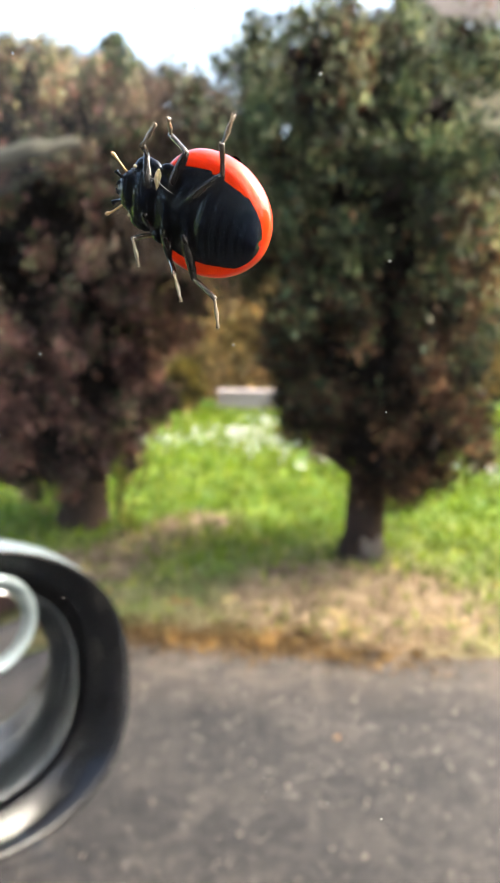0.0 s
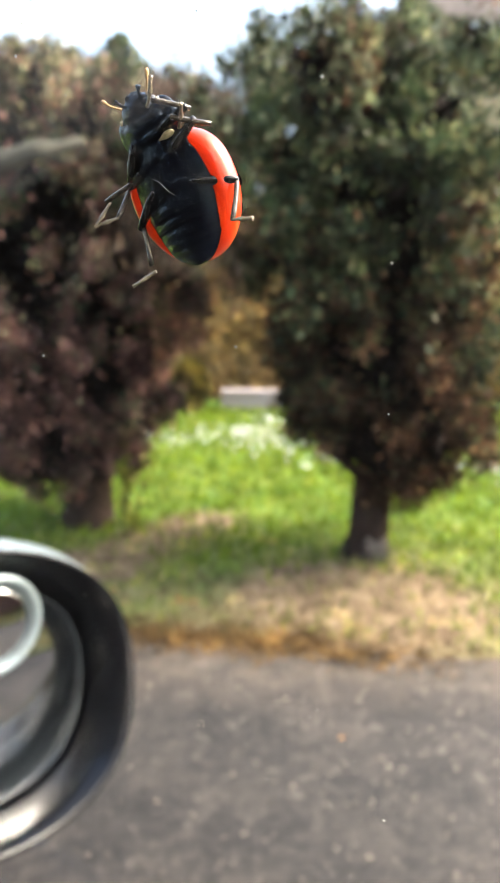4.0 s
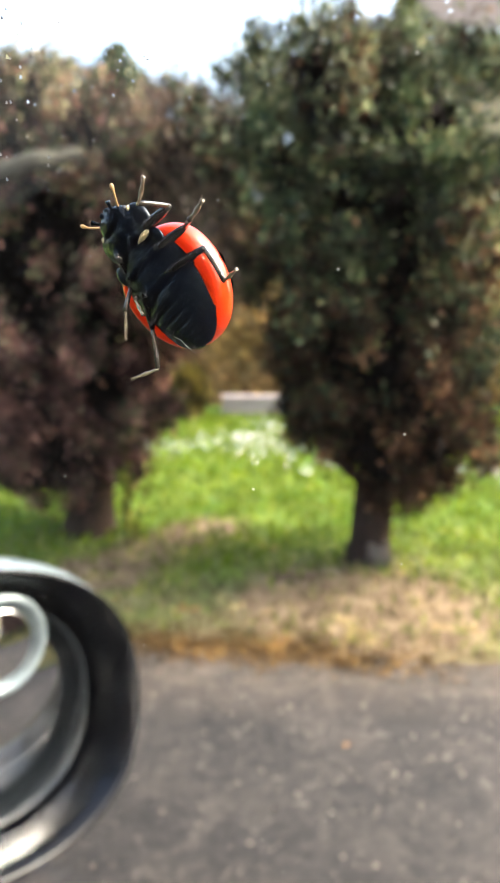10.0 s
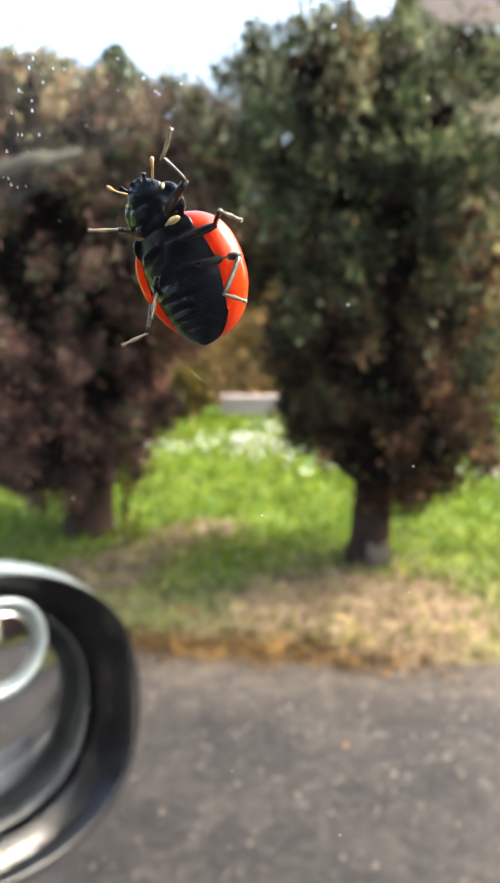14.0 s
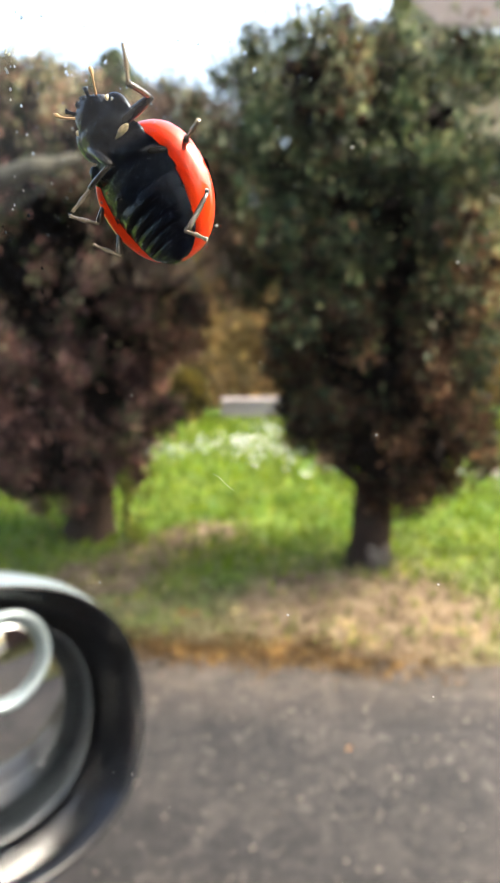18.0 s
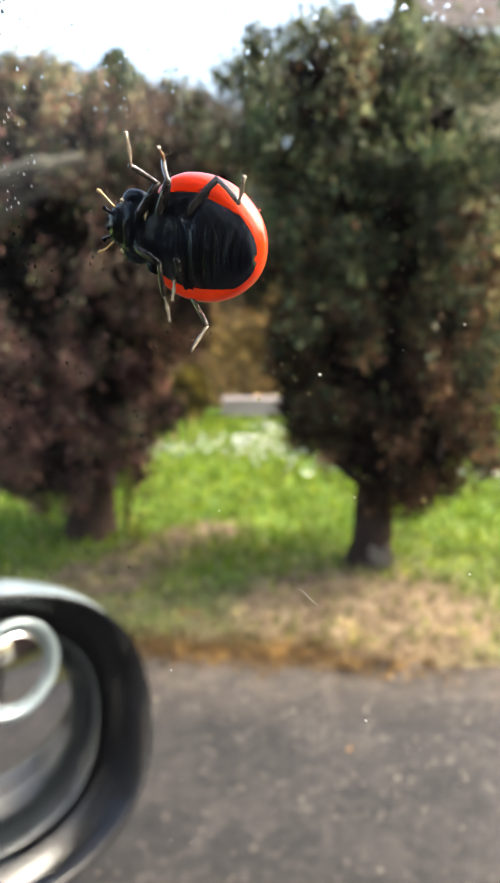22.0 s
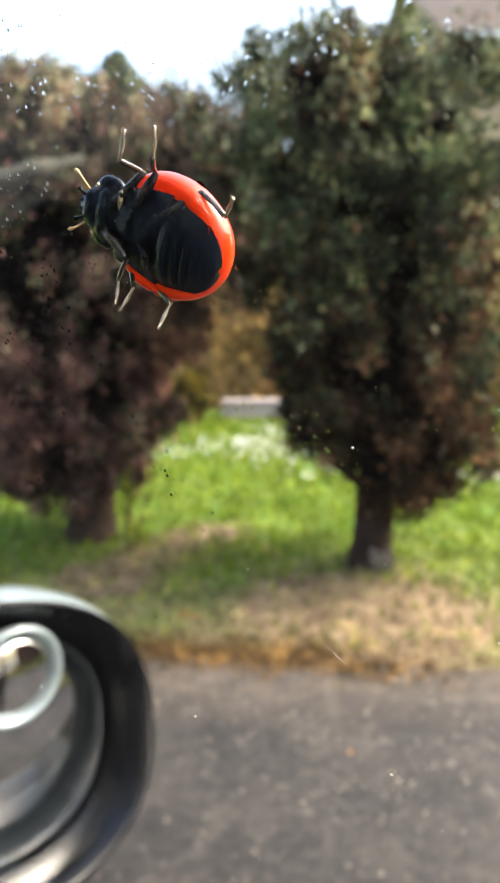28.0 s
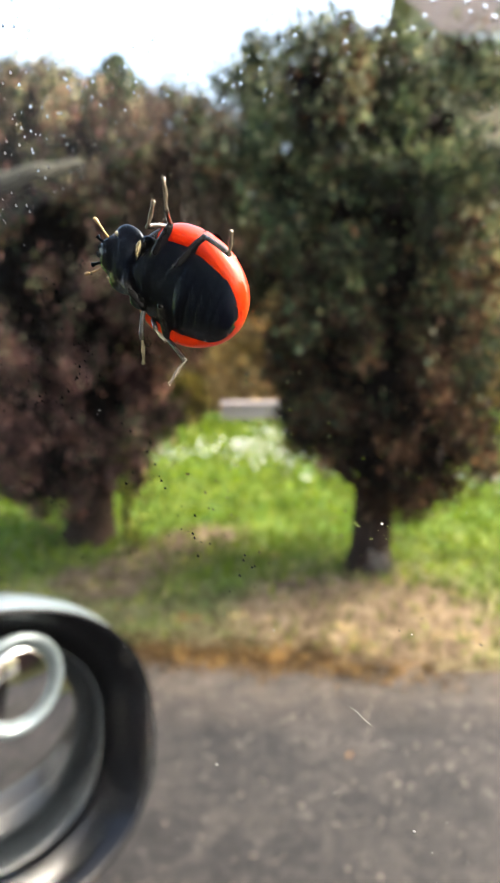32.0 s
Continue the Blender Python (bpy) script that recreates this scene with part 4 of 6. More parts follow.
# ---- what sticks to the window ----
def window_specks():
    """Fine drops all over the upper outside of the pane, each a small steep lens, and a few grains of dust."""
    rng = np.random.default_rng(12)
    n = 11500
    x = rng.uniform(-0.027, 0.016, n)
    z = 0.001 + 0.049 * rng.random(n)
    kept = rng.random(n) < np.clip((z - 0.009) / 0.015, 0.012, 1)     # they thin out down the pane
    x, z = x[kept], z[kept]
    n = len(x)
    r = 0.000018 + 0.000066 * rng.random(n) ** 2.3
    verts, faces = [], []
    k = 9
    for cx, cz, cr in zip(x, z, r):
        b = len(verts)
        for f in (1.0, 0.72, 0.38):
            h = cr * 0.13 * (1 - f * f)
            for i in range(k):
                a = 2 * math.pi * i / k
                wob = 1 + 0.26 * math.sin(3 * a - math.pi) + 0.06 * math.sin(2 * a + cx * 1e5)
                verts.append((cx + cr * f * wob * math.cos(a), 0.000003 + h, cz + cr * f * wob * math.sin(a)))
        for ring_i in range(2):
            for i in range(k):
                j = (i + 1) % k
                faces.append((b + ring_i * k + i, b + ring_i * k + j, b + ring_i * k + k + j, b + ring_i * k + k + i))
        faces.append(tuple(b + 2 * k + i for i in range(k)))
        faces.append(tuple(b + k - 1 - i for i in range(k)))
    drops = raw("droplets", verts, faces, WATER, None, False)
    drops.matrix_world = PANE
    tagged(drops, "fine water droplets on the outside of the pane", "droplets", kind="stuff")
    m = 170
    x, z = rng.uniform(-0.026, 0.016, m), rng.uniform(-0.035, 0.05, m)
    p = np.stack([x, np.full(m, 0.00003), z], 1)
    dust = flakes("dust", p, 0.00003 + 0.000045 * rng.random(m), DUST, None, None, 13, 0.7)
    dust.matrix_world = PANE
    tagged(dust, "pale dust grains on the window", "dust", kind="stuff")


def speck(x, z, r, seed):
    ob = part("dirt_speck", blob((r, r * 0.5, r * 0.8), (0, 0, 0), 8, 6, 0.5, seed), DUST, None)
    ob.matrix_world = PANE @ Matrix.Translation((x, r * 0.4, z))
    tagged(ob, "small pale grain of dirt on the window", "speck", "dirt specks on the window")


window_specks()
for i, (x, z) in enumerate(((0.0034, 0.01652), (0.00645, 0.01302), (-0.00172, 0.01462), (-0.00715, 0.00803), (0.00576, 0.00131), (-0.00085, -0.0019), (0.00551, -0.00423),
                            (0.0048, -0.02703), (-0.01207, -0.00282), (-0.00069, 0.0097), (0.00365, 0.00716))):
    speck(x, z, 0.000042 + 0.00001 * (i % 3), i)


def hair():
    hx, hz = HAIR_AT
    pts = [(hx - 0.0005, 0.00003, hz + 0.00035), (hx - 0.0002, 0.00006, hz + 0.00022), (hx, 0.00004, hz), (hx + 0.00022, 0.00004, hz - 0.00018), (hx + 0.00045, 0.00003, hz - 0.0003)]
    strand = part("hair", tube(pts, [0.000004, 0.000006, 0.000007, 0.000005, 0.000003], 6), DUST, None)
    strand.matrix_world = PANE
    tagged(strand, "fine pale hair stuck to the window glass", "hair")


HAIR_AT = (-0.00315, 0.00433)
hair()


# ---- the ladybird ----
MM = 0.001


def millimetres(x, y, z, rx=0, ry=0, rz=0):
    return pose(x * MM, y * MM, z * MM, rx, ry, rz)


def mm(bm):
    bmesh.ops.scale(bm, vec=(MM, MM, MM), verts=bm.verts[:])
    return bm


EL_X, EL_A, EL_F, EL_B, EL_H = -0.80, 2.9, 2.32, 2.47, 1.4      # wing cases: middle, length behind and before it, half width, height


def rim_point(t):
    """The wing cases' outline: blunt in front, drawn to a soft point behind."""
    c, s = math.cos(t), math.sin(t)
    w = EL_B * (1 - 0.10 * max(0.0, -c) ** 2)
    return EL_X + (EL_F * c ** 0.8 if c > 0 else -EL_A * (-c) ** 0.97), w * math.copysign(abs(s) ** 0.9, s)


def wing_case(side, parent):
    """Half of the dome, with a rolled rim turned under it."""
    n, m = 30, 12
    rings = []
    for i in range(n + 1):
        t = math.pi * i / n * side
        x, y = rim_point(t)
        row = []
        for inner, z in ((0.68, 0.04), (0.77, -0.03), (0.87, -0.05), (0.93, 0.03), (0.975, 0.2), (0.995, 0.4)):
            row.append((EL_X + (x - EL_X) * inner, y * inner, z))
        for k in range(m + 1):
            p = k / m * math.pi / 2
            f = math.cos(p) ** 0.9 if k < m else 0.0
            row.append((EL_X + (x - EL_X) * f, y * f + 0.004 * side, 0.6 + EL_H * math.sin(p) ** 0.95))
        rings.append(row)
    bm = loft(rings, False, False)
    bmesh.ops.remove_doubles(bm, verts=bm.verts[:], dist=0.002)
    bmesh.ops.recalc_face_normals(bm, faces=bm.faces[:])
    return part("wing_case", mm(bm), RED, parent, "glossy orange-red wing case")


def spot(t, p, r, parent):
    """A black spot lying on the dome."""
    x, y = rim_point(t)
    f = math.cos(p) ** 0.9
    c = Vector((EL_X + (x - EL_X) * f, y * f, 0.6 + EL_H * math.sin(p) ** 0.95))
    nrm = Vector(((c.x - EL_X) / EL_A ** 2, c.y / EL_B ** 2, c.z / EL_H ** 2)).normalized()
    bm = bmesh.new()
    bmesh.ops.create_uvsphere(bm, u_segments=14, v_segments=8, radius=r, matrix=Matrix.Translation(c - nrm * 0.012) @ nrm.to_track_quat('Z', 'Y').to_matrix().to_4x4() @ Matrix.Diagonal((1, 1, 0.08, 1)))
    part("spot", mm(smooth(bm)), BLACK, parent)


def belly_half(x):
    """Half width of the belly at x."""
    return 0.77 * EL_B * math.sqrt(max(0.004, 1 - ((x - EL_X + 0.1) / (EL_A * 0.975)) ** 2))


def belly_plate(x0, x1, w0, w1, z0, z1, parent, name="abdomen_segment"):
    """A curved plate across the belly; its hind edge stands proud of the next."""
    rings = []
    for k in range(6):
        f = k / 5
        swell = 0.17 if name == "abdomen_segment" else 0.07
        x, w, z = x0 + (x1 - x0) * f, w0 + (w1 - w0) * f, z0 + (z1 - z0) * f - swell * math.sin(min(f, 0.85) * 1.8) + (0.1 if k == 5 else 0)
        row = []
        for i in range(17):
            a = -1 + 2 * i / 16
            if name == "abdomen_segment":
                xs = x - 0.14 * a * a * (w / 1.83) ** 2
                row.append((xs, belly_half(xs) * a, z * (1 - abs(a) ** 2.2) - 0.07 + 0.2 * max(0.0, min(1.0, (x + 3.0) / 1.2)) * abs(a) ** 5))
            else:
                row.append((x - 0.042 * a * a, w * a, z * (1 - abs(a) ** 2.2) - 0.02))
        rings.append(row)
    last = [(p[0] + 0.02, p[1], p[2] + 0.14) for p in rings[-1]]
    part(name, mm(loft(rings + [last], False, False)), BLACK, parent)


def leg_part(name, length, radii, mat, parent, claws=False):
    """A leg piece along x, middle at the origin, thicker in its middle."""
    h = length / 2
    pts = [(-h, 0, 0), (-h * 0.6, 0, 0.02), (0, 0, 0.035), (h * 0.6, 0, 0.02), (h, 0, 0)]
    bm = tube(pts, radii, 10)
    if claws:
        for s in (-1, 1):
            c = tube([(h * 0.95, 0, 0), (h + 0.05, 0.04 * s, -0.02), (h + 0.08, 0.07 * s, -0.06)], [0.025, 0.018, 0.006], 6)
            me = bpy.data.meshes.new("claw")
            c.to_mesh(me)
            c.free()
            bm.from_mesh(me)
            bpy.data.meshes.remove(me)
    return part(name, mm(smooth(bm)), mat, parent)


def build_ladybird():
    lb = thing("ladybird", (0, 0.027, 1.2), "red ladybird with black belly clinging to the window glass", "ladybird")
    lb.empty_display_size = 0.002
    for side in (1, -1):
        case = wing_case(side, lb)
        for t, p, r in ((1.0, 0.75, 0.34), (2.2, 0.72, 0.34), (1.75, 0.4, 0.24)):
            spot(t * side, p, r, case)
    # belly: reaches almost to the hind end, while the red rim shows beside it
    part("belly_core", mm(blob((2.5, 1.78, 0.16), (EL_X - 0.14, 0, 0.0), 40, 16)), BLACK, lb)

    cuts = (-0.95, -1.5, -1.98, -2.42, -2.82, -3.18, -3.46, -3.63, -3.715)
    for x0, x1 in zip(cuts, cuts[1:]):
        f = (x0 + 0.95) / -2.7
        belly_plate(x0 + 0.06, x1, belly_half(x0), belly_half(x1), -0.46 + 0.22 * f, -0.48 + 0.26 * f, lb)
    belly_plate(0.3, -0.95, 1.72, belly_half(-0.95), -0.5, -0.54, lb, "breastplate")
    belly_plate(1.15, 0.3, 1.38, 1.72, -0.4, -0.5, lb, "breastplate")
    for s in (1, -1):
        for x, y, r in ((1.45, 0.5, 0.26), (0.45, 0.66, 0.3), (-0.55, 0.62, 0.32)):
            part("hip", mm(blob((r * 0.75, r * 1.5, r * 0.6), (x, y * s, -0.42), 12, 8, 0.2)), BLACK, lb)
        part("shoulder_plate", mm(blob((0.45, 0.3, 0.16), (0.8, 1.32 * s, -0.16), 12, 8)), BLACK, lb)
    # shield behind the head: narrower than the wing cases, with its front corners drawn forward
    bm = blob((0.95, 1.5, 0.5), (1.85, 0, 0.1), 34, 18)
    for v in bm.verts:
        if v.co.x > 1.85:
            v.co.x += 0.36 * min(1.0, abs(v.co.y) / 1.3) - 0.18
    shield = part("pronotum", mm(bm), BLACK, lb, "black pronotum with pale corners")
    for s in (1, -1):
        part("pale_corner", mm(blob((0.16, 0.1, 0.18), (2.46, 1.0 * s, -0.04), 14, 10)), PALE, shield, "cream corner mark")
    part("throat", mm(blob((0.75, 1.1, 0.42), (1.8, 0, -0.14), 22, 12, 0.12)), BLACK, lb)
    part("side_patch", mm(blob((0.12, 0.36, 0.1), (1.18, 0.95, -0.36), 16, 10, 0.6, 2.0)), PALE, lb, "cream patch on the breast")
    # head
    head = part("head", mm(blob((0.62, 0.86, 0.5), (2.5, 0, -0.05), 26, 16, 0.1)), BLACK, lb, "small black head")
    part("mouth_shield", mm(blob((0.34, 0.5, 0.2), (2.88, 0, -0.1), 16, 10)), BLACK, head)
    for s in (1, -1):
        part("eye", mm(blob((0.17, 0.13, 0.17), (2.62, 0.76 * s, 0.0), 14, 10)), PLASTIC, head)
        part("brow_mark", mm(blob((0.07, 0.05, 0.04), (2.74, 0.66 * s, -0.2), 10, 8)), PALE, head, "small pale mark beside the eye")
        part("jaw", mm(tube([(2.96, 0.24 * s, -0.2), (3.1, 0.2 * s, -0.28), (3.18, 0.06 * s, -0.3)], [0.1, 0.08, 0.02], 8)), BLACK, head)
        part("feeler_palp", mm(tube([(2.85, 0.42 * s, -0.28), (3.06, 0.56 * s, -0.4), (3.18, 0.66 * s, -0.44)], [0.06, 0.06, 0.11], 8)), BLACK, head)
        ant = [(2.84, 0.62 * s, -0.1), (3.02, 0.84 * s, -0.22), (3.18, 1.02 * s, -0.3), (3.32, 1.14 * s, -0.34), (3.45, 1.22 * s, -0.36), (3.54, 1.27 * s, -0.37)]
        part("antenna", mm(tube(ant, [0.05, 0.042, 0.042, 0.055, 0.09, 0.045], 8)), AMBER, head, "short amber antenna with a clubbed tip")
    legs = {}
    for k in ("L1", "L2", "L3", "R1", "R2", "R3"):
        i = int(k[1])
        fl, tl, al = ((1.55, 1.44, 1.2), (1.58, 1.52, 1.15), (1.92, 1.78, 1.25))[i - 1]
        legs[k, "femur"] = leg_part("femur", fl, [0.12, 0.19, 0.2, 0.165, 0.11], LEG, lb)
        legs[k, "tibia"] = leg_part("tibia", tl, [0.09, 0.1, 0.1, 0.11, 0.1], SHIN, lb)
        legs[k, "tarsus"] = leg_part("tarsus", al, [0.075, 0.055, 0.095, 0.055, 0.085], FOOT, lb, True)
    return lb, legs


ladybird, legs = build_ladybird()


def motions():
    P = millimetres
    walk(ladybird, [
        (0, pose(-0.00201, 0.02891, 1.20374, 74.5, -21.2, 154.8)), (1, pose(-0.00207, 0.02880, 1.20421, 72.8, -32.4, 158.4)),
        (2, pose(-0.00231, 0.02884, 1.20459, 67.4, -49.5, 166.6)), (3, pose(-0.00255, 0.02884, 1.20505, 55.3, -64.1, -179.0)),
        (5.5, pose(-0.00328, 0.02912, 1.20556, 49.8, -67.3, -173.0)), (6, pose(-0.00362, 0.02922, 1.20593, 66.2, -51.8, 168.1)),
        (7, pose(-0.00396, 0.02925, 1.20650, 69.7, -44.0, 163.4)), (8, pose(-0.00394, 0.02914, 1.20684, 71.4, -38.6, 160.9)),
        (9, pose(-0.00405, 0.02914, 1.20704, 69.1, -45.8, 164.4)), (10, pose(-0.00406, 0.02904, 1.20742, 66.3, -51.6, 168.0)),
        (11, pose(-0.00401, 0.02900, 1.20742, 62.2, -57.7, 173.1)), (12, pose(-0.00404, 0.02900, 1.20752, 66.2, -51.8, 168.1)),
        (13, pose(-0.00387, 0.02876, 1.20795, 65.4, -53.2, 169.2)), (14, pose(-0.00353, 0.02820, 1.20914, 51.5, -66.4, -174.8)),
        (16.5, pose(-0.00525, 0.02789, 1.21364, -10.8, -75.3, -109.8)), (17, pose(-0.00547, 0.02765, 1.21485, -20.0, -74.6, -100.3)),
        (18, pose(-0.00606, 0.02745, 1.21670, 62.2, -57.7, 173.0)), (19, pose(-0.00706, 0.02778, 1.21760, 73.1, -30.8, 157.9)),
        (20, pose(-0.00799, 0.02806, 1.21851, 74.8, -18.5, 154.0)), (21, pose(-0.00819, 0.02804, 1.21900, 75.1, -14.7, 152.9)),
        (22, pose(-0.00822, 0.02789, 1.21957, 75.1, -14.4, 152.8)), (23, pose(-0.00864, 0.02808, 1.21976, 74.7, -19.2, 154.2)),
        (25, pose(-0.00865, 0.02798, 1.22011, 74.1, -24.5, 155.8)), (27.5, pose(-0.01010, 0.02816, 1.22242, 72.5, -34.0, 159.0)),
        (28, pose(-0.01072, 0.02848, 1.22258, 74.0, -25.6, 156.1)), (30, pose(-0.01112, 0.02856, 1.22312, 74.5, -21.1, 154.7)),
        (31, pose(-0.01120, 0.02855, 1.22331, 74.0, -25.3, 156.0)), (32, pose(-0.01133, 0.02854, 1.22361, 73.8, -26.8, 156.5)),
    ])
    walk(legs['L1', 'femur'], [
        (0, P(1.82,1.04,-0.23, 0,-28,53)), (1, P(1.33,1.39,-0.37, -19,-12,98)), (2, P(1.59,1.30,-0.54, -15,-0,80)), (3, P(1.54,1.28,-0.63, -15,7,83)),
        (5.5, P(1.63,1.80,0.05, -18,-25,82)), (6, P(1.38,1.60,-0.10, -23,-23,94)), (7, P(1.37,1.52,-0.16, -23,-22,95)), (8, P(1.23,1.70,0.01, -25,-26,101)),
        (9, P(1.36,1.77,0.07, -22,-27,94)), (10, P(1.42,1.68,0.00, -21,-26,92)), (11, P(1.64,1.66,-0.02, -16,-25,80)), (12, P(1.59,1.78,0.02, -17,-25,83)),
        (13, P(1.65,1.53,-0.18, -15,-20,78)), (14, P(1.90,1.39,-0.25, -9,-17,62)), (16.5, P(1.79,1.25,-0.49, -10,-5,64)), (17, P(1.77,1.62,-0.02, -11,-25,73)),
        (18, P(1.45,1.68,-0.07, -18,-23,90)), (19, P(1.11,1.40,-0.21, -25,-20,112)), (20, P(1.14,1.32,-0.35, -25,-14,112)), (21, P(1.01,1.32,-0.26, -27,-18,120)),
        (22, P(1.08,1.31,-0.35, -26,-13,116)), (23, P(1.00,1.38,-0.23, -27,-19,118)), (24, P(0.98,1.32,-0.26, -28,-18,121)), (25, P(1.05,1.34,-0.26, -26,-18,117)),
        (27.5, P(1.27,1.38,-0.35, -21,-13,103)), (28, P(1.00,1.52,-0.10, -24,-23,115)), (29, P(1.05,1.40,-0.21, -25,-20,115)), (30, P(0.87,1.53,-0.02, -27,-25,121)),
        (31, P(0.91,1.74,0.10, -24,-27,114)), (32, P(0.85,1.54,0.03, -27,-27,121)),
    ])
    walk(legs['L1', 'tibia'], [
        (0, P(1.91,1.84,-0.47, 0,54,134)), (1, P(1.42,2.30,-0.71, -66,60,49)), (1.5, P(1.85,2.01,-0.56, -94,29,-2)), (2, P(2.29,1.73,-0.41, -88,-12,-25)),
        (3, P(2.02,1.43,-0.71, -88,-1,-55)), (4.25, P(1.93,1.94,-0.52, -84,42,-47)), (5.5, P(1.85,2.44,-0.34, -37,80,1)), (6, P(1.60,2.64,-0.37, 20,50,56)),
        (7, P(1.63,2.38,-0.49, 2,58,33)), (8, P(1.43,2.57,-0.28, 4,55,36)), (9, P(1.57,2.48,-0.28, -14,68,14)), (10, P(1.64,2.24,-0.33, -45,68,-19)),
        (11, P(1.87,2.04,-0.36, -85,66,-64)), (12, P(1.81,2.31,-0.36, -61,74,-39)), (13, P(1.76,2.09,-0.57, -126,81,-105)), (14, P(2.66,2.09,-0.57, -11,50,13)),
        (16.5, P(2.08,2.26,-0.82, 46,46,93)), (17, P(2.06,2.36,-0.40, 12,77,51)), (18, P(1.59,2.51,-0.45, 11,71,50)), (19, P(0.90,2.44,-0.52, 44,53,85)),
        (20, P(1.08,2.32,-0.69, 24,51,61)), (21, P(0.81,2.25,-0.62, 30,58,68)), (22, P(0.99,2.25,-0.69, 19,53,56)), (23, P(0.87,2.20,-0.60, 15,64,50)),
        (24, P(0.80,2.03,-0.62, 3,69,36)), (25, P(0.90,1.98,-0.62, -22,74,10)), (27.5, P(1.41,2.17,-0.69, -13,58,20)), (28, P(0.82,2.36,-0.48, 29,68,69)),
        (29, P(0.67,2.36,-0.56, 61,58,104)), (30, P(0.47,2.31,-0.39, 64,71,107)), (31, P(0.72,2.40,-0.27, 0,81,42)), (32, P(0.53,2.20,-0.34, 43,81,86)),
    ])
    walk(legs['L1', 'tarsus'], [
        (0, P(1.32,2.59,-1.14, 0,11,124)), (1, P(1.68,3.07,-1.23, -8,3,82)), (2, P(2.92,1.88,-0.64, -9,40,83)), (3, P(2.74,1.25,-0.98, -30,29,48)),
        (5.5, P(2.10,2.98,-1.13, -16,10,76)), (6, P(1.91,3.55,-1.06, -15,15,84)), (7, P(2.14,3.10,-1.17, -18,9,69)), (8, P(1.80,3.35,-1.03, -14,17,87)),
        (9, P(1.95,3.07,-1.08, -17,14,78)), (10, P(2.06,2.67,-1.10, -18,12,72)), (11, P(2.27,2.26,-1.11, -20,11,60)), (12, P(2.14,2.71,-1.14, -18,11,71)),
        (13, P(2.01,2.48,-1.24, -20,4,61)), (14, P(3.40,2.66,-1.19, -20,8,57)), (16.5, P(2.21,3.17,-1.24, -17,4,75)), (17, P(2.34,3.00,-1.17, -17,9,70)),
        (18, P(2.14,3.06,-1.22, -20,12,43)), (19, P(0.92,3.41,-1.17, -5,9,92)), (20, P(1.41,3.22,-1.23, -7,3,76)), (21, P(1.00,3.13,-1.23, -7,3,84)),
        (22, P(1.31,3.12,-1.23, -7,3,80)), (23, P(1.19,2.96,-1.23, -7,3,77)), (24, P(1.15,2.70,-1.23, -7,3,72)), (25, P(1.31,2.51,-1.23, -8,3,65)),
        (27.5, P(2.01,2.75,-1.23, -8,3,58)), (28, P(0.87,3.16,-1.20, -4,7,95)), (29, P(0.56,3.28,-1.22, -5,7,91)), (30, P(0.37,3.08,-1.17, -4,12,94)),
        (31, P(0.60,2.97,-1.12, -1,16,113)), (32, P(0.44,2.84,-1.16, -4,13,100)),
    ])
    walk(legs['L2', 'femur'], [
        (0, P(0.24,1.59,-0.47, 0,-6,105)), (1, P(0.48,1.52,-0.74, 2,15,88)), (2, P(0.52,1.52,-0.78, 1,18,85)), (3, P(0.75,1.56,-0.52, -4,-2,69)),
        (5.5, P(0.92,1.79,-0.17, -4,-19,64)), (6, P(0.23,1.91,-0.05, -15,-24,101)), (7, P(0.35,1.91,-0.08, -12,-23,95)), (8, P(0.15,1.98,0.01, -16,-25,104)),
        (9, P(0.27,1.95,0.00, -14,-25,99)), (10, P(0.37,1.78,-0.16, -12,-21,95)), (11, P(0.66,1.82,-0.13, -5,-22,78)), (12, P(0.38,1.74,-0.19, -11,-21,94)),
        (13, P(0.68,1.84,-0.15, -5,-20,77)), (14, P(0.38,1.72,-0.26, -10,-18,94)), (16.5, P(0.68,1.82,-0.09, -5,-24,77)), (17, P(1.04,1.94,0.05, 1,-25,63)),
        (18, P(-0.24,1.76,0.03, -22,-26,126)), (19, P(0.32,1.73,-0.30, -8,-15,98)), (20, P(0.20,1.59,-0.47, -11,-6,108)), (21, P(0.21,1.62,-0.41, -11,-9,106)),
        (22, P(0.21,1.53,-0.58, -11,2,108)), (23, P(0.24,1.60,-0.47, -11,-6,105)), (24, P(0.17,1.55,-0.56, -12,1,110)), (25, P(0.18,1.51,-0.69, -12,10,111)),
        (27.5, P(0.26,1.70,-0.30, -15,-15,102)), (28, P(0.18,1.70,-0.28, -16,-16,106)), (29, P(0.36,1.84,-0.27, -12,-15,95)), (30, P(0.27,1.78,-0.27, -14,-16,100)),
        (31, P(0.36,1.85,-0.24, -12,-16,95)), (32, P(0.29,1.71,-0.28, -14,-16,100)),
    ])
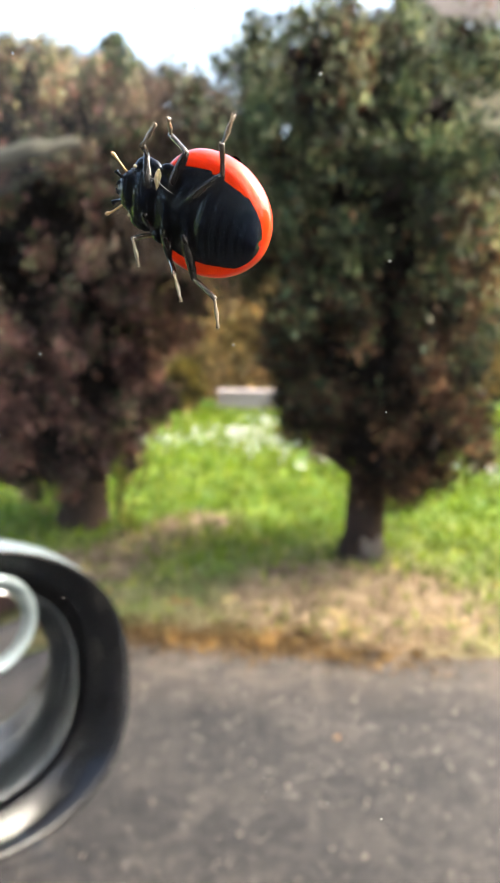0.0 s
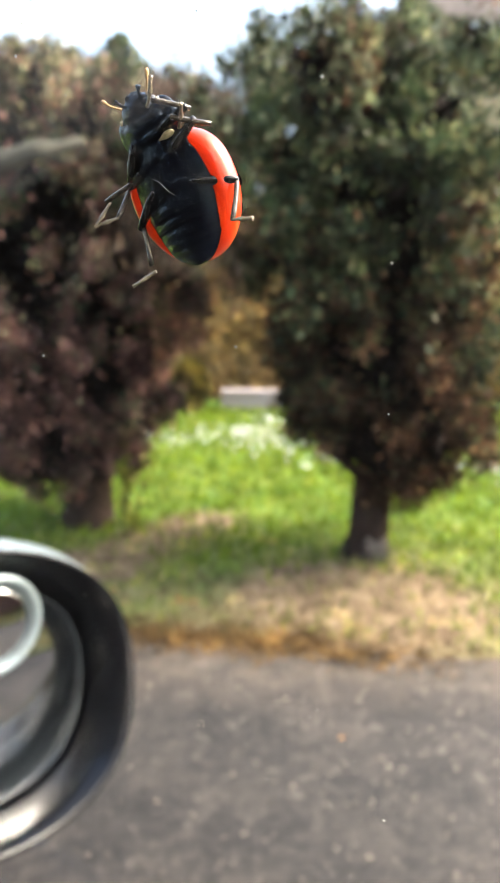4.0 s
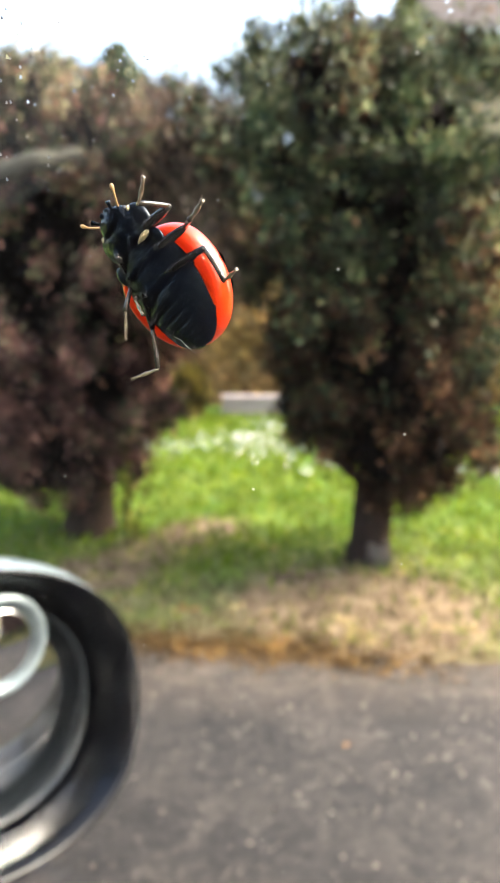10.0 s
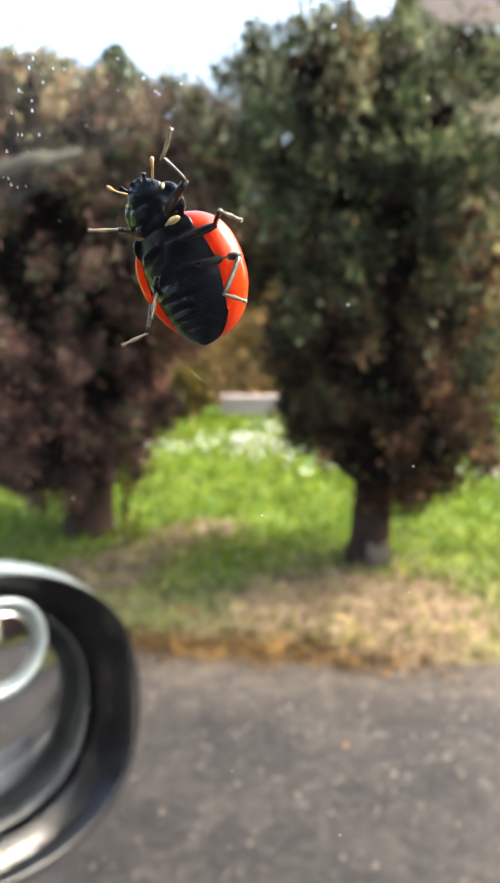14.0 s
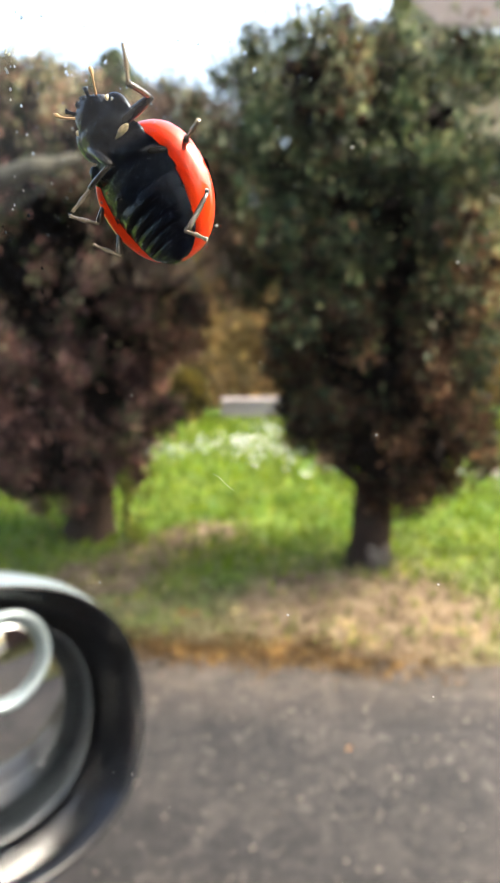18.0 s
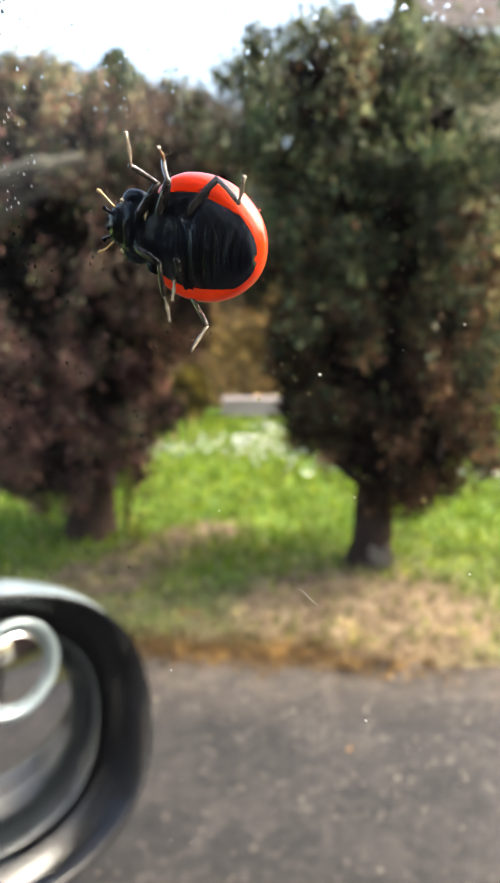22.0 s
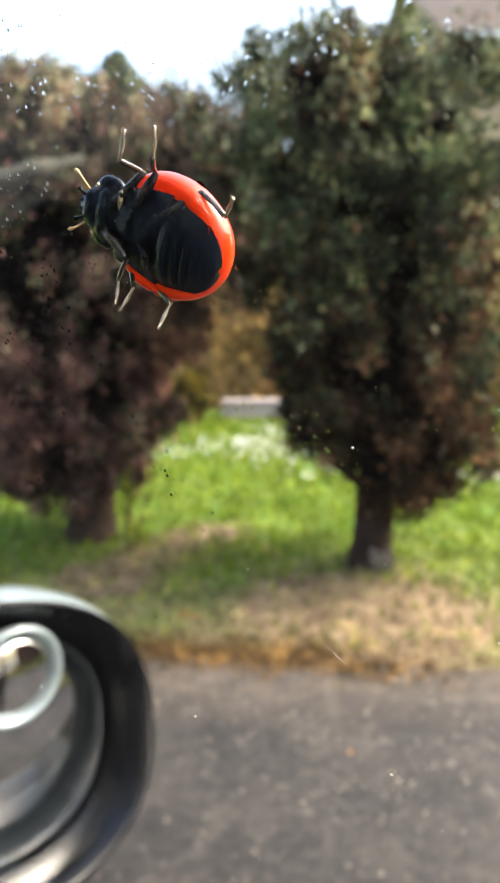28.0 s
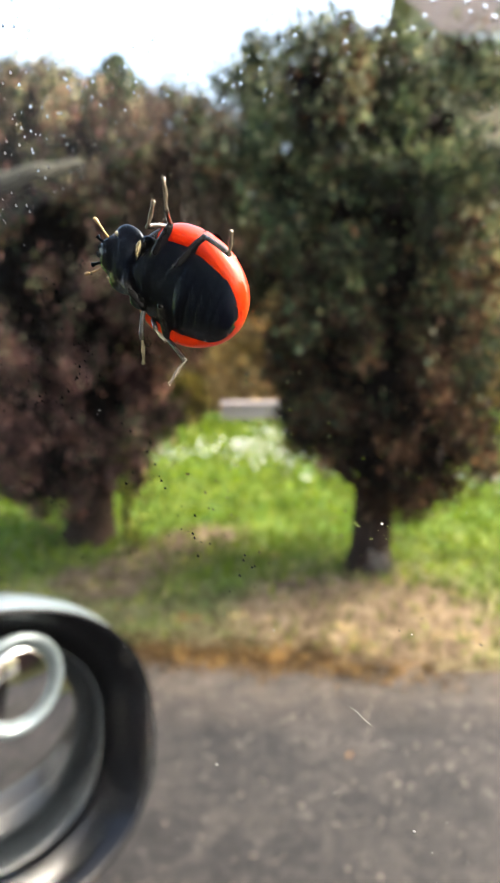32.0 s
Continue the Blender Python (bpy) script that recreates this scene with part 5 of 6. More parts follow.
    walk(legs['L2', 'tibia'], [
        (0, P(0.63,2.42,-0.12, -0,-25,12)), (1, P(1.07,2.29,-0.54, 2,-34,7)), (2, P(1.16,2.11,-0.64, 11,-32,-9)), (3, P(1.10,1.66,-0.17, 38,-29,-81)),
        (3.833, P(1.16,2.06,-0.28, 42,18,-59)), (4.667, P(1.22,2.47,-0.38, 81,61,-17)), (5.5, P(1.28,2.88,-0.48, -178,50,82)), (6, P(0.03,3.13,-0.23, -168,40,97)),
        (7, P(0.16,3.16,-0.26, -164,39,102)), (8, P(-0.19,3.15,-0.17, -160,41,108)), (9, P(0.04,3.14,-0.17, -164,41,103)), (10, P(0.17,2.99,-0.38, -163,41,104)),
        (11, P(0.69,3.00,-0.38, -165,44,102)), (12, P(0.16,2.92,-0.44, -160,44,108)), (13, P(0.76,3.04,-0.39, -168,43,98)), (14, P(0.46,2.95,-0.52, 178,41,77)),
        (16.5, P(1.05,2.98,-0.28, 170,41,65)), (17, P(1.21,2.77,-0.33, -150,68,120)), (18, P(-0.71,2.79,-0.19, -168,47,100)), (19, P(0.07,2.81,-0.66, -159,53,112)),
        (20, P(-0.01,2.67,-0.80, -179,46,88)), (21, P(-0.17,2.68,-0.74, -159,48,116)), (21.5, P(0.11,2.56,-0.47, 159,5,69)), (22, P(0.39,2.44,-0.20, 158,-42,28)),
        (22.5, P(0.15,2.57,-0.50, 135,2,69)), (23, P(-0.10,2.69,-0.80, 149,44,112)), (23.5, P(0.11,2.51,-0.49, 128,1,63)), (24, P(0.33,2.34,-0.19, 147,-43,15)),
        (25, P(0.40,2.28,-0.35, 150,-45,11)), (26.25, P(0.07,2.62,-0.36, 124,-20,78)), (27.5, P(-0.26,2.97,-0.38, 132,21,123)), (28, P(-0.25,2.79,-0.61, 127,48,120)),
        (29, P(0.12,2.94,-0.64, 123,52,115)), (30, P(-0.08,2.88,-0.63, 126,50,119)), (31, P(0.11,2.98,-0.60, 123,50,114)), (32, P(0.00,2.86,-0.61, 119,48,109)),
    ])
    walk(legs['L2', 'tarsus'], [
        (0, P(1.06,2.90,-0.22, 0,44,114)), (1, P(1.42,2.70,-0.51, 5,41,121)), (2, P(1.72,2.23,-0.77, -15,67,92)), (3, P(1.36,1.37,-0.26, -44,51,60)),
        (5.5, P(1.57,3.82,-1.14, -49,12,65)), (6, P(-0.12,4.17,-0.94, -34,27,100)), (7, P(-0.01,4.20,-0.97, -36,28,95)), (8, P(-0.50,4.14,-0.90, -30,27,106)),
        (9, P(-0.15,4.16,-0.90, -34,27,97)), (10, P(0.02,4.04,-1.04, -36,19,92)), (11, P(0.51,4.02,-1.07, -34,20,98)), (12, P(-0.04,3.94,-1.09, -36,16,93)),
        (13, P(0.76,4.07,-1.06, -39,18,82)), (14, P(0.27,3.89,-1.16, -17,16,127)), (16.5, P(1.37,3.96,-1.02, -26,28,80)), (17, P(1.49,3.31,-1.18, -39,18,35)),
        (18, P(-0.83,3.76,-0.97, -7,27,94)), (19, P(0.03,3.72,-1.24, -15,4,77)), (20, P(0.20,3.56,-1.23, -16,4,69)), (21, P(-0.23,3.56,-1.24, -15,4,77)),
        (22, P(0.61,2.96,-0.21, -10,50,121)), (23, P(-0.03,3.55,-1.24, -48,4,65)), (24, P(0.55,2.75,-0.20, -22,49,121)), (25, P(0.71,2.69,-0.26, -25,47,117)),
        (27.5, P(-0.51,3.99,-0.93, -50,31,74)), (28, P(-0.45,3.74,-1.21, -49,7,86)), (29, P(0.02,3.86,-1.23, -49,4,80)), (30, P(-0.26,3.82,-1.22, -49,5,86)),
        (31, P(0.03,3.93,-1.22, -49,7,78)), (32, P(-0.02,3.83,-1.23, -50,8,75)),
    ])
    walk(legs['L3', 'femur'], [
        (0, P(-1.07,1.32,-0.48, 0,-5,132)), (1, P(-1.05,1.31,-0.51, 0,-3,132)), (2, P(-0.97,1.65,-0.16, 1,-22,115)), (3, P(-0.92,1.97,0.04, 4,-25,107)),
        (5.5, P(-1.23,1.71,-0.04, -4,-23,125)), (6, P(-1.01,1.84,0.03, 1,-26,113)), (7, P(-0.75,1.80,-0.10, 6,-23,101)), (8, P(-0.88,1.83,-0.03, 4,-25,107)),
        (9, P(-0.72,1.78,-0.09, 7,-24,99)), (10, P(-0.67,1.67,-0.17, 8,-22,98)), (11, P(-0.56,1.74,-0.09, 10,-25,90)), (12, P(-0.76,1.85,-0.00, 6,-26,101)),
        (13, P(-0.81,1.90,0.03, 5,-26,103)), (14, P(-0.82,1.85,-0.03, 5,-25,104)), (16.5, P(-1.03,1.83,-0.09, 0,-22,114)), (17, P(-0.99,1.84,-0.06, 1,-22,112)),
        (18, P(-1.63,1.59,0.08, -10,-25,142)), (19, P(-1.09,1.59,-0.11, -2,-24,122)), (20, P(-1.03,1.70,-0.17, 1,-20,117)), (21, P(-1.20,1.66,-0.12, -2,-21,125)),
        (22, P(-1.16,1.73,-0.13, -1,-20,122)), (23, P(-1.18,1.74,-0.11, -1,-21,122)), (24, P(-1.16,1.66,-0.12, -2,-21,124)), (25, P(-1.11,1.71,-0.14, -0,-20,120)),
        (27.5, P(-0.81,1.80,-0.14, 5,-21,104)), (28, P(-1.32,1.67,0.03, -4,-26,130)), (29, P(-0.75,1.82,-0.23, 9,-17,101)), (30, P(-0.93,1.79,-0.14, 6,-20,110)),
        (31, P(-0.90,1.82,-0.11, 7,-21,108)), (32, P(-0.92,1.70,-0.15, 5,-21,112)),
    ])
    walk(legs['L3', 'tibia'], [
        (0, P(-1.79,2.54,-0.80, 0,35,101)), (1, P(-1.55,2.50,-0.83, -12,35,79)), (1.5, P(-1.77,2.34,-0.57, 25,54,140)), (2, P(-1.98,2.17,-0.30, 62,34,-160)),
        (3, P(-1.77,2.63,-0.15, 57,42,-168)), (5.5, P(-2.51,2.36,-0.10, 52,27,-178)), (6, P(-2.00,2.56,-0.10, 53,38,-178)), (7, P(-1.63,2.61,-0.20, 52,32,-179)),
        (8, P(-1.91,2.45,-0.02, 57,25,-168)), (9, P(-1.68,2.59,-0.04, 52,22,180)), (10, P(-1.60,2.62,-0.14, 48,21,171)), (11, P(-1.35,2.74,-0.09, 47,25,167)),
        (12, P(-1.64,2.63,-0.10, 54,34,-178)), (13, P(-1.69,2.49,-0.08, 61,35,-164)), (14, P(-1.57,2.37,-0.23, 68,43,-154)), (16.5, P(-2.06,2.77,-0.24, 39,34,166)),
        (17, P(-1.95,2.62,-0.28, 47,41,180)), (18, P(-2.72,1.65,-0.14, 75,44,-135)), (19, P(-2.22,2.11,-0.22, 56,33,-165)), (20, P(-2.14,2.42,-0.28, 49,30,-177)),
        (21, P(-2.46,2.18,-0.14, 53,24,-168)), (22, P(-2.34,2.21,-0.22, 56,27,-162)), (23, P(-2.39,2.34,-0.17, 51,26,-172)), (24, P(-2.42,2.26,-0.14, 50,24,-174)),
        (25, P(-2.31,2.36,-0.18, 50,24,-174)), (27.5, P(-1.72,2.60,-0.29, 48,33,-179)), (28, P(-2.63,2.20,0.06, 51,24,-173)), (29, P(-1.69,2.75,-0.31, 45,24,173)),
        (30, P(-1.98,2.62,-0.20, 46,26,178)), (31, P(-1.91,2.68,-0.20, 45,28,175)), (32, P(-2.01,2.55,-0.18, 45,24,175)),
    ])
    walk(legs['L3', 'tarsus'], [
        (0, P(-2.03,3.67,-1.25, 0,4,103)), (1, P(-1.61,3.58,-1.25, 0,5,105)), (2, P(-2.94,2.40,-0.96, 1,19,121)), (3, P(-2.54,3.03,-0.92, -3,20,106)),
        (5.5, P(-3.46,2.85,-0.75, -3,24,107)), (6, P(-2.85,3.05,-0.84, -3,21,108)), (7, P(-2.47,3.14,-0.86, -5,21,102)), (8, P(-2.86,2.78,-0.66, -3,27,107)),
        (9, P(-2.62,3.10,-0.63, -5,26,103)), (10, P(-2.48,3.27,-0.72, -7,26,98)), (11, P(-2.13,3.44,-0.71, -11,25,89)), (12, P(-2.50,3.13,-0.80, -4,22,105)),
        (13, P(-2.61,2.78,-0.82, -0,24,114)), (14, P(-2.40,2.58,-1.00, 1,18,118)), (16.5, P(-2.76,3.49,-0.92, -7,19,90)), (17, P(-2.59,3.19,-1.00, -8,15,88)),
        (18, P(-3.53,1.61,-0.95, 5,20,133)), (19, P(-3.14,2.43,-0.90, -1,22,114)), (20, P(-3.04,2.90,-0.95, -4,25,107)), (21, P(-3.42,2.49,-0.78, -2,30,111)),
        (22, P(-3.27,2.45,-0.87, -1,27,114)), (23, P(-3.40,2.70,-0.82, 1,27,117)), (24, P(-3.42,2.64,-0.77, -1,29,115)), (25, P(-3.30,2.76,-0.81, -1,28,113)),
        (27.5, P(-2.47,3.13,-0.96, -10,21,94)), (28, P(-3.64,2.56,-0.60, -2,31,115)), (29, P(-2.58,3.36,-0.90, -8,25,103)), (30, P(-2.88,3.16,-0.85, -7,27,105)),
        (31, P(-2.74,3.27,-0.86, -10,26,99)), (32, P(-2.85,3.13,-0.81, -11,28,96)),
    ])
    walk(legs['R1', 'femur'], [
        (0, P(1.48,-1.05,-0.07, 0,-44,-87)), (1, P(1.65,-1.17,-0.22, -10,-27,-73)), (2, P(1.38,-1.20,-0.22, 1,-27,-97)), (3, P(0.97,-1.16,-0.47, 15,-6,-128)),
        (5.5, P(0.94,-1.00,-0.27, 17,-22,-138)), (6, P(1.14,-0.99,-0.08, 12,-41,-125)), (7, P(1.13,-1.03,-0.16, 11,-34,-124)), (7.5, P(1.01,-0.76,-0.46, 29,-8,-157)),
        (8, P(0.89,-0.49,-0.76, 29,20,174)), (9, P(0.77,-0.49,-0.74, 30,15,175)), (10, P(0.93,-0.93,-0.26, 33,-24,-144)), (11, P(0.95,-0.92,-0.21, 33,-29,-144)),
        (12, P(1.00,-0.95,-0.17, 30,-32,-138)), (13, P(1.00,-0.98,-0.19, 29,-30,-136)), (14, P(1.46,-1.05,-0.02, -0,-46,-88)), (16.5, P(1.50,-0.88,0.05, -6,-61,-81)),
        (17, P(1.33,-0.98,0.01, 16,-51,-106)), (17.5, P(1.15,-0.61,-0.37, 55,-25,-175)), (18, P(0.97,-0.23,-0.76, 53,20,147)), (19, P(0.71,-0.57,-0.69, 57,11,-178)),
        (20, P(0.73,-0.83,-0.51, 56,-3,-159)), (21, P(0.73,-0.81,-0.58, 57,2,-160)), (22, P(0.76,-0.71,-0.70, 56,12,-167)), (23, P(0.68,-1.01,-0.36, 55,-12,-149)),
        (24, P(0.48,-1.33,-0.34, 54,-10,-141)), (25, P(0.55,-1.26,-0.37, 54,-9,-141)), (27.5, P(1.23,-1.07,-0.14, 42,-36,-113)), (28, P(0.79,-0.81,-0.65, 51,8,-158)),
        (29, P(0.84,-0.99,-0.51, 51,-3,-144)), (30, P(0.80,-0.80,-0.70, 50,12,-159)), (31, P(0.81,-0.92,-0.53, 51,-2,-150)), (32, P(0.82,-0.92,-0.53, 51,-2,-150)),
    ])
    walk(legs['R1', 'tibia'], [
        (0, P(1.52,-1.55,-0.28, 32,88,32)), (1, P(2.16,-1.59,-0.49, 35,58,31)), (2, P(1.33,-1.97,-0.55, -66,78,-79)), (3, P(0.56,-2.37,-0.57, -81,15,-88)),
        (5.5, P(0.12,-1.62,-0.59, -143,58,-150)), (6, P(0.51,-1.64,-0.22, -141,57,-148)), (7, P(0.43,-1.68,-0.33, -147,55,-156)), (7.5, P(0.32,-1.39,-0.63, -120,28,-114)),
        (8, P(0.20,-1.10,-0.93, -117,-5,-92)), (9, P(-0.04,-1.10,-0.85, -116,-6,-101)), (9.5, P(-0.05,-1.31,-0.66, -121,22,-123)), (10, P(-0.05,-1.51,-0.48, -142,46,-156)),
        (11, P(-0.01,-1.34,-0.40, -155,50,-173)), (12, P(0.14,-1.48,-0.35, -147,53,-163)), (13, P(0.16,-1.51,-0.41, -149,55,-166)), (14, P(1.66,-1.43,-0.19, 64,73,32)),
        (16.5, P(1.71,-1.37,-0.03, -10,73,-43)), (17, P(1.16,-1.40,-0.14, -160,86,167)), (17.5, P(0.78,-0.98,-0.55, -72,44,-94)), (18, P(0.40,-0.56,-0.97, -77,-2,-90)),
        (19, P(0.24,-1.17,-0.57, -86,-22,-68)), (19.5, P(-0.05,-1.24,-0.70, -93,10,-105)), (20, P(-0.35,-1.32,-0.83, -124,38,-150)), (21, P(-0.28,-1.42,-0.90, -115,31,-132)),
        (22, P(-0.00,-1.51,-0.78, -115,-7,-97)), (23, P(-0.34,-1.73,-0.65, -134,38,-140)), (24, P(-0.54,-2.02,-0.67, -143,41,-152)), (25, P(-0.51,-1.86,-0.70, -150,40,-163)),
        (27.5, P(0.76,-1.76,-0.35, -135,65,-147)), (27.75, P(0.56,-1.72,-0.46, -99,29,-90)), (28, P(0.37,-1.67,-0.57, -102,-16,-68)), (29, P(0.49,-2.00,-0.32, -102,-13,-69)),
        (30, P(0.30,-1.67,-0.65, -100,-18,-77)), (31, P(0.38,-1.87,-0.32, -101,-16,-72)), (31.5, P(0.15,-1.76,-0.58, -106,12,-98)), (32, P(-0.09,-1.64,-0.85, -125,37,-130)),
    ])
    walk(legs['R1', 'tarsus'], [
        (0, P(1.22,-1.97,-1.13, -0,14,-127)), (1, P(2.75,-1.89,-1.16, 13,8,-61)), (2, P(1.48,-2.66,-1.23, 11,3,-77)), (3, P(0.28,-3.38,-1.04, 5,31,-130)),
        (5.5, P(-0.46,-2.30,-1.22, 12,4,-118)), (6, P(-0.11,-2.28,-1.03, 12,22,-123)), (7, P(-0.19,-2.33,-1.08, 14,17,-118)), (8, P(-0.09,-2.24,-1.06, 13,20,-120)),
        (9, P(-0.53,-2.13,-1.01, 8,25,-134)), (10, P(-0.92,-2.05,-1.12, 5,14,-142)), (11, P(-0.90,-1.70,-1.09, 4,16,-145)), (12, P(-0.74,-1.87,-1.08, 3,17,-151)),
        (13, P(-0.67,-1.95,-1.12, 6,14,-142)), (13.5, P(0.69,-1.88,-1.09, 13,20,-104)), (14, P(2.06,-1.80,-1.05, 23,19,-66)), (16.5, P(2.09,-1.96,-0.98, 25,27,-63)),
        (17, P(1.02,-1.91,-1.05, 5,21,-100)), (18, P(0.27,-1.77,-1.13, 3,20,-104)), (19, P(0.10,-1.89,-0.72, -16,45,-158)), (20, P(-0.90,-2.09,-1.23, 28,3,-105)),
        (21, P(-0.85,-2.29,-1.23, 27,3,-115)), (22, P(-0.41,-2.54,-0.96, 26,27,-131)), (23, P(-1.11,-2.51,-1.18, 28,10,-130)), (24, P(-1.45,-2.58,-1.20, 25,7,-145)),
        (25, P(-1.44,-2.38,-1.21, 25,6,-138)), (27.5, P(0.42,-2.46,-1.12, 25,13,-99)), (28, P(0.31,-2.56,-0.77, 14,42,-135)), (29, P(0.36,-2.76,-0.59, -1,46,-156)),
        (30, P(0.15,-2.59,-0.80, 15,40,-133)), (31, P(0.21,-2.61,-0.53, -2,46,-159)), (32, P(-0.59,-2.52,-1.23, 35,3,-111)),
    ])
    walk(legs['R2', 'femur'], [
        (0, P(0.37,-1.51,-0.25, -0,-23,-96)), (1, P(0.69,-1.45,-0.22, -10,-26,-70)), (2, P(0.03,-1.44,-0.38, 14,-13,-123)), (3, P(0.39,-1.57,-0.32, 7,-17,-94)),
        (5.5, P(0.34,-1.39,-0.09, 9,-37,-101)), (6, P(0.39,-1.43,-0.11, 5,-35,-95)), (7, P(0.37,-1.46,-0.14, 7,-32,-97)), (8, P(0.70,-1.12,0.09, -20,-58,-51)),
        (9, P(0.58,-1.09,0.12, -7,-65,-66)), (10, P(0.41,-1.23,0.05, 20,-54,-96)), (11, P(0.23,-1.31,-0.04, 34,-43,-113)), (12, P(0.38,-1.33,0.01, 23,-46,-98)),
        (13, P(0.35,-1.38,-0.05, 25,-40,-100)), (14, P(0.19,-1.39,-0.10, 33,-35,-114)), (16.5, P(0.38,-1.37,-0.08, 23,-40,-97)), (17, P(0.67,-1.23,0.04, -1,-51,-63)),
        (18, P(0.49,-1.30,0.02, 17,-49,-86)), (19, P(0.61,-1.26,0.01, 5,-49,-71)), (20, P(0.46,-1.39,-0.07, 19,-39,-89)), (21, P(0.49,-1.38,-0.10, 17,-38,-86)),
        (22, P(0.49,-1.22,0.02, 17,-53,-85)), (22.5, P(0.18,-1.07,-0.37, 52,-22,-138)), (23, P(-0.13,-0.91,-0.76, 53,19,-169)), (23.5, P(0.07,-1.17,-0.46, 53,-7,-139)),
        (24, P(0.27,-1.42,-0.16, 40,-31,-106)), (25, P(0.11,-1.39,-0.26, 45,-23,-120)), (27.5, P(0.43,-1.43,-0.13, 30,-34,-92)), (28, P(0.63,-1.31,-0.04, 17,-43,-71)),
        (29, P(0.62,-1.38,-0.07, 19,-39,-74)), (30, P(0.45,-1.45,-0.14, 29,-32,-90)), (31, P(0.47,-1.28,0.01, 28,-49,-87)), (32, P(0.43,-1.37,-0.08, 32,-40,-92)),
    ])
    walk(legs['R2', 'tibia'], [
        (0, P(-0.21,-2.22,-0.49, -0,46,-176)), (1, P(0.37,-2.33,-0.32, 15,35,-154)), (2, P(-0.96,-2.21,-0.60, 10,32,-164)), (3, P(-0.07,-2.41,-0.66, 13,52,-160)),
        (5.5, P(-0.41,-2.10,-0.09, 7,35,-168)), (6, P(-0.24,-2.31,-0.12, 15,34,-153)), (7, P(-0.31,-2.31,-0.17, 12,33,-158)), (8, P(0.52,-1.28,0.11, -11,53,162)),
        (9, P(0.33,-1.17,0.15, -19,57,152)), (10, P(-0.01,-1.44,0.03, -20,55,151)), (11, P(-0.33,-1.46,-0.10, -32,48,136)), (12, P(-0.11,-1.49,0.02, -28,43,140)),
        (13, P(-0.07,-1.39,-0.01, -41,35,121)), (14, P(-0.55,-1.56,-0.11, -27,34,143)), (16.5, P(-0.29,-1.96,-0.11, -1,40,-176)), (17, P(0.49,-1.74,-0.04, 7,58,-166)),
        (18, P(-0.01,-2.07,0.06, 19,40,-151)), (19, P(0.22,-2.04,0.11, 21,36,-149)), (20, P(-0.17,-2.21,0.02, 16,28,-158)), (21, P(-0.05,-2.33,0.00, 21,27,-147)),
        (22, P(0.05,-1.60,0.02, 0,50,173)), (22.333, P(-0.20,-1.50,-0.12, 29,9,-156)), (22.667, P(-0.45,-1.41,-0.26, 33,-34,-132)), (23, P(-0.70,-1.31,-0.40, -10,-64,-69)),
        (23.5, P(-0.59,-1.48,-0.25, 80,-39,170)), (24, P(-0.48,-1.64,-0.10, 75,25,146)), (25, P(-0.78,-1.65,-0.35, 77,30,150)), (27.5, P(-0.20,-2.12,-0.16, 100,36,-171)),
        (28, P(0.26,-2.00,-0.04, 107,41,-161)), (29, P(0.20,-2.13,-0.05, 107,35,-161)), (30, P(-0.15,-2.29,-0.16, 108,32,-160)), (31, P(-0.13,-2.21,0.23, 115,24,-144)),
        (32, P(-0.11,-1.83,-0.13, 80,45,168)),
    ])
    walk(legs['R2', 'tarsus'], [
        (0, P(-1.06,-2.63,-1.16, 0,17,-132)), (1, P(-0.31,-3.05,-0.99, 8,26,-105)), (2, P(-1.73,-2.87,-1.12, 6,14,-110)), (3, P(-0.37,-3.09,-1.22, 12,3,-79)),
        (5.5, P(-1.06,-2.63,-0.89, 14,42,-93)), (6, P(-0.81,-2.95,-0.96, 16,49,-90)), (7, P(-0.88,-2.95,-0.93, 19,41,-86)), (7.5, P(-0.56,-1.98,-0.92, -17,62,-137)),
        (8, P(-0.23,-1.01,-0.90, -67,50,159)), (9, P(-0.43,-0.89,-0.84, -61,42,168)), (10, P(-0.77,-1.04,-0.90, -70,37,153)), (11, P(-1.03,-0.90,-1.01, -73,41,148)),
        (12, P(-0.86,-1.16,-0.91, -44,52,-177)), (13, P(-0.76,-0.69,-0.80, -63,42,156)), (14, P(-1.44,-1.25,-0.90, -38,42,-171)), (15.25, P(-1.08,-1.81,-0.93, 3,55,-118)),
        (16.5, P(-0.72,-2.37,-0.96, 43,41,-66)), (17, P(0.28,-2.26,-0.96, 43,31,-66)), (18, P(-0.21,-2.47,-0.85, 73,50,-21)), (19, P(-0.26,-2.63,-0.81, 21,60,-77)),
        (20, P(-0.82,-2.81,-0.76, 5,50,-95)), (21, P(-0.76,-3.05,-0.74, -7,47,-111)), (22, P(-0.69,-1.74,-0.98, -29,52,-142)), (23, P(-0.88,-1.65,-0.25, -48,58,-167)),
        (24, P(-1.36,-1.50,-0.77, -29,41,-143)), (25, P(-1.67,-1.64,-1.02, -25,33,-136)), (27.5, P(-0.87,-2.62,-0.94, -3,38,-100)), (28, P(-0.33,-2.56,-0.92, -1,46,-97)),
        (29, P(-0.37,-2.69,-0.89, 6,48,-88)), (30, P(-0.55,-2.85,-0.92, 28,43,-57)), (31, P(-0.71,-2.88,-0.60, 13,66,-78)), (32, P(-1.07,-1.64,-0.95, -73,33,171)),
    ])
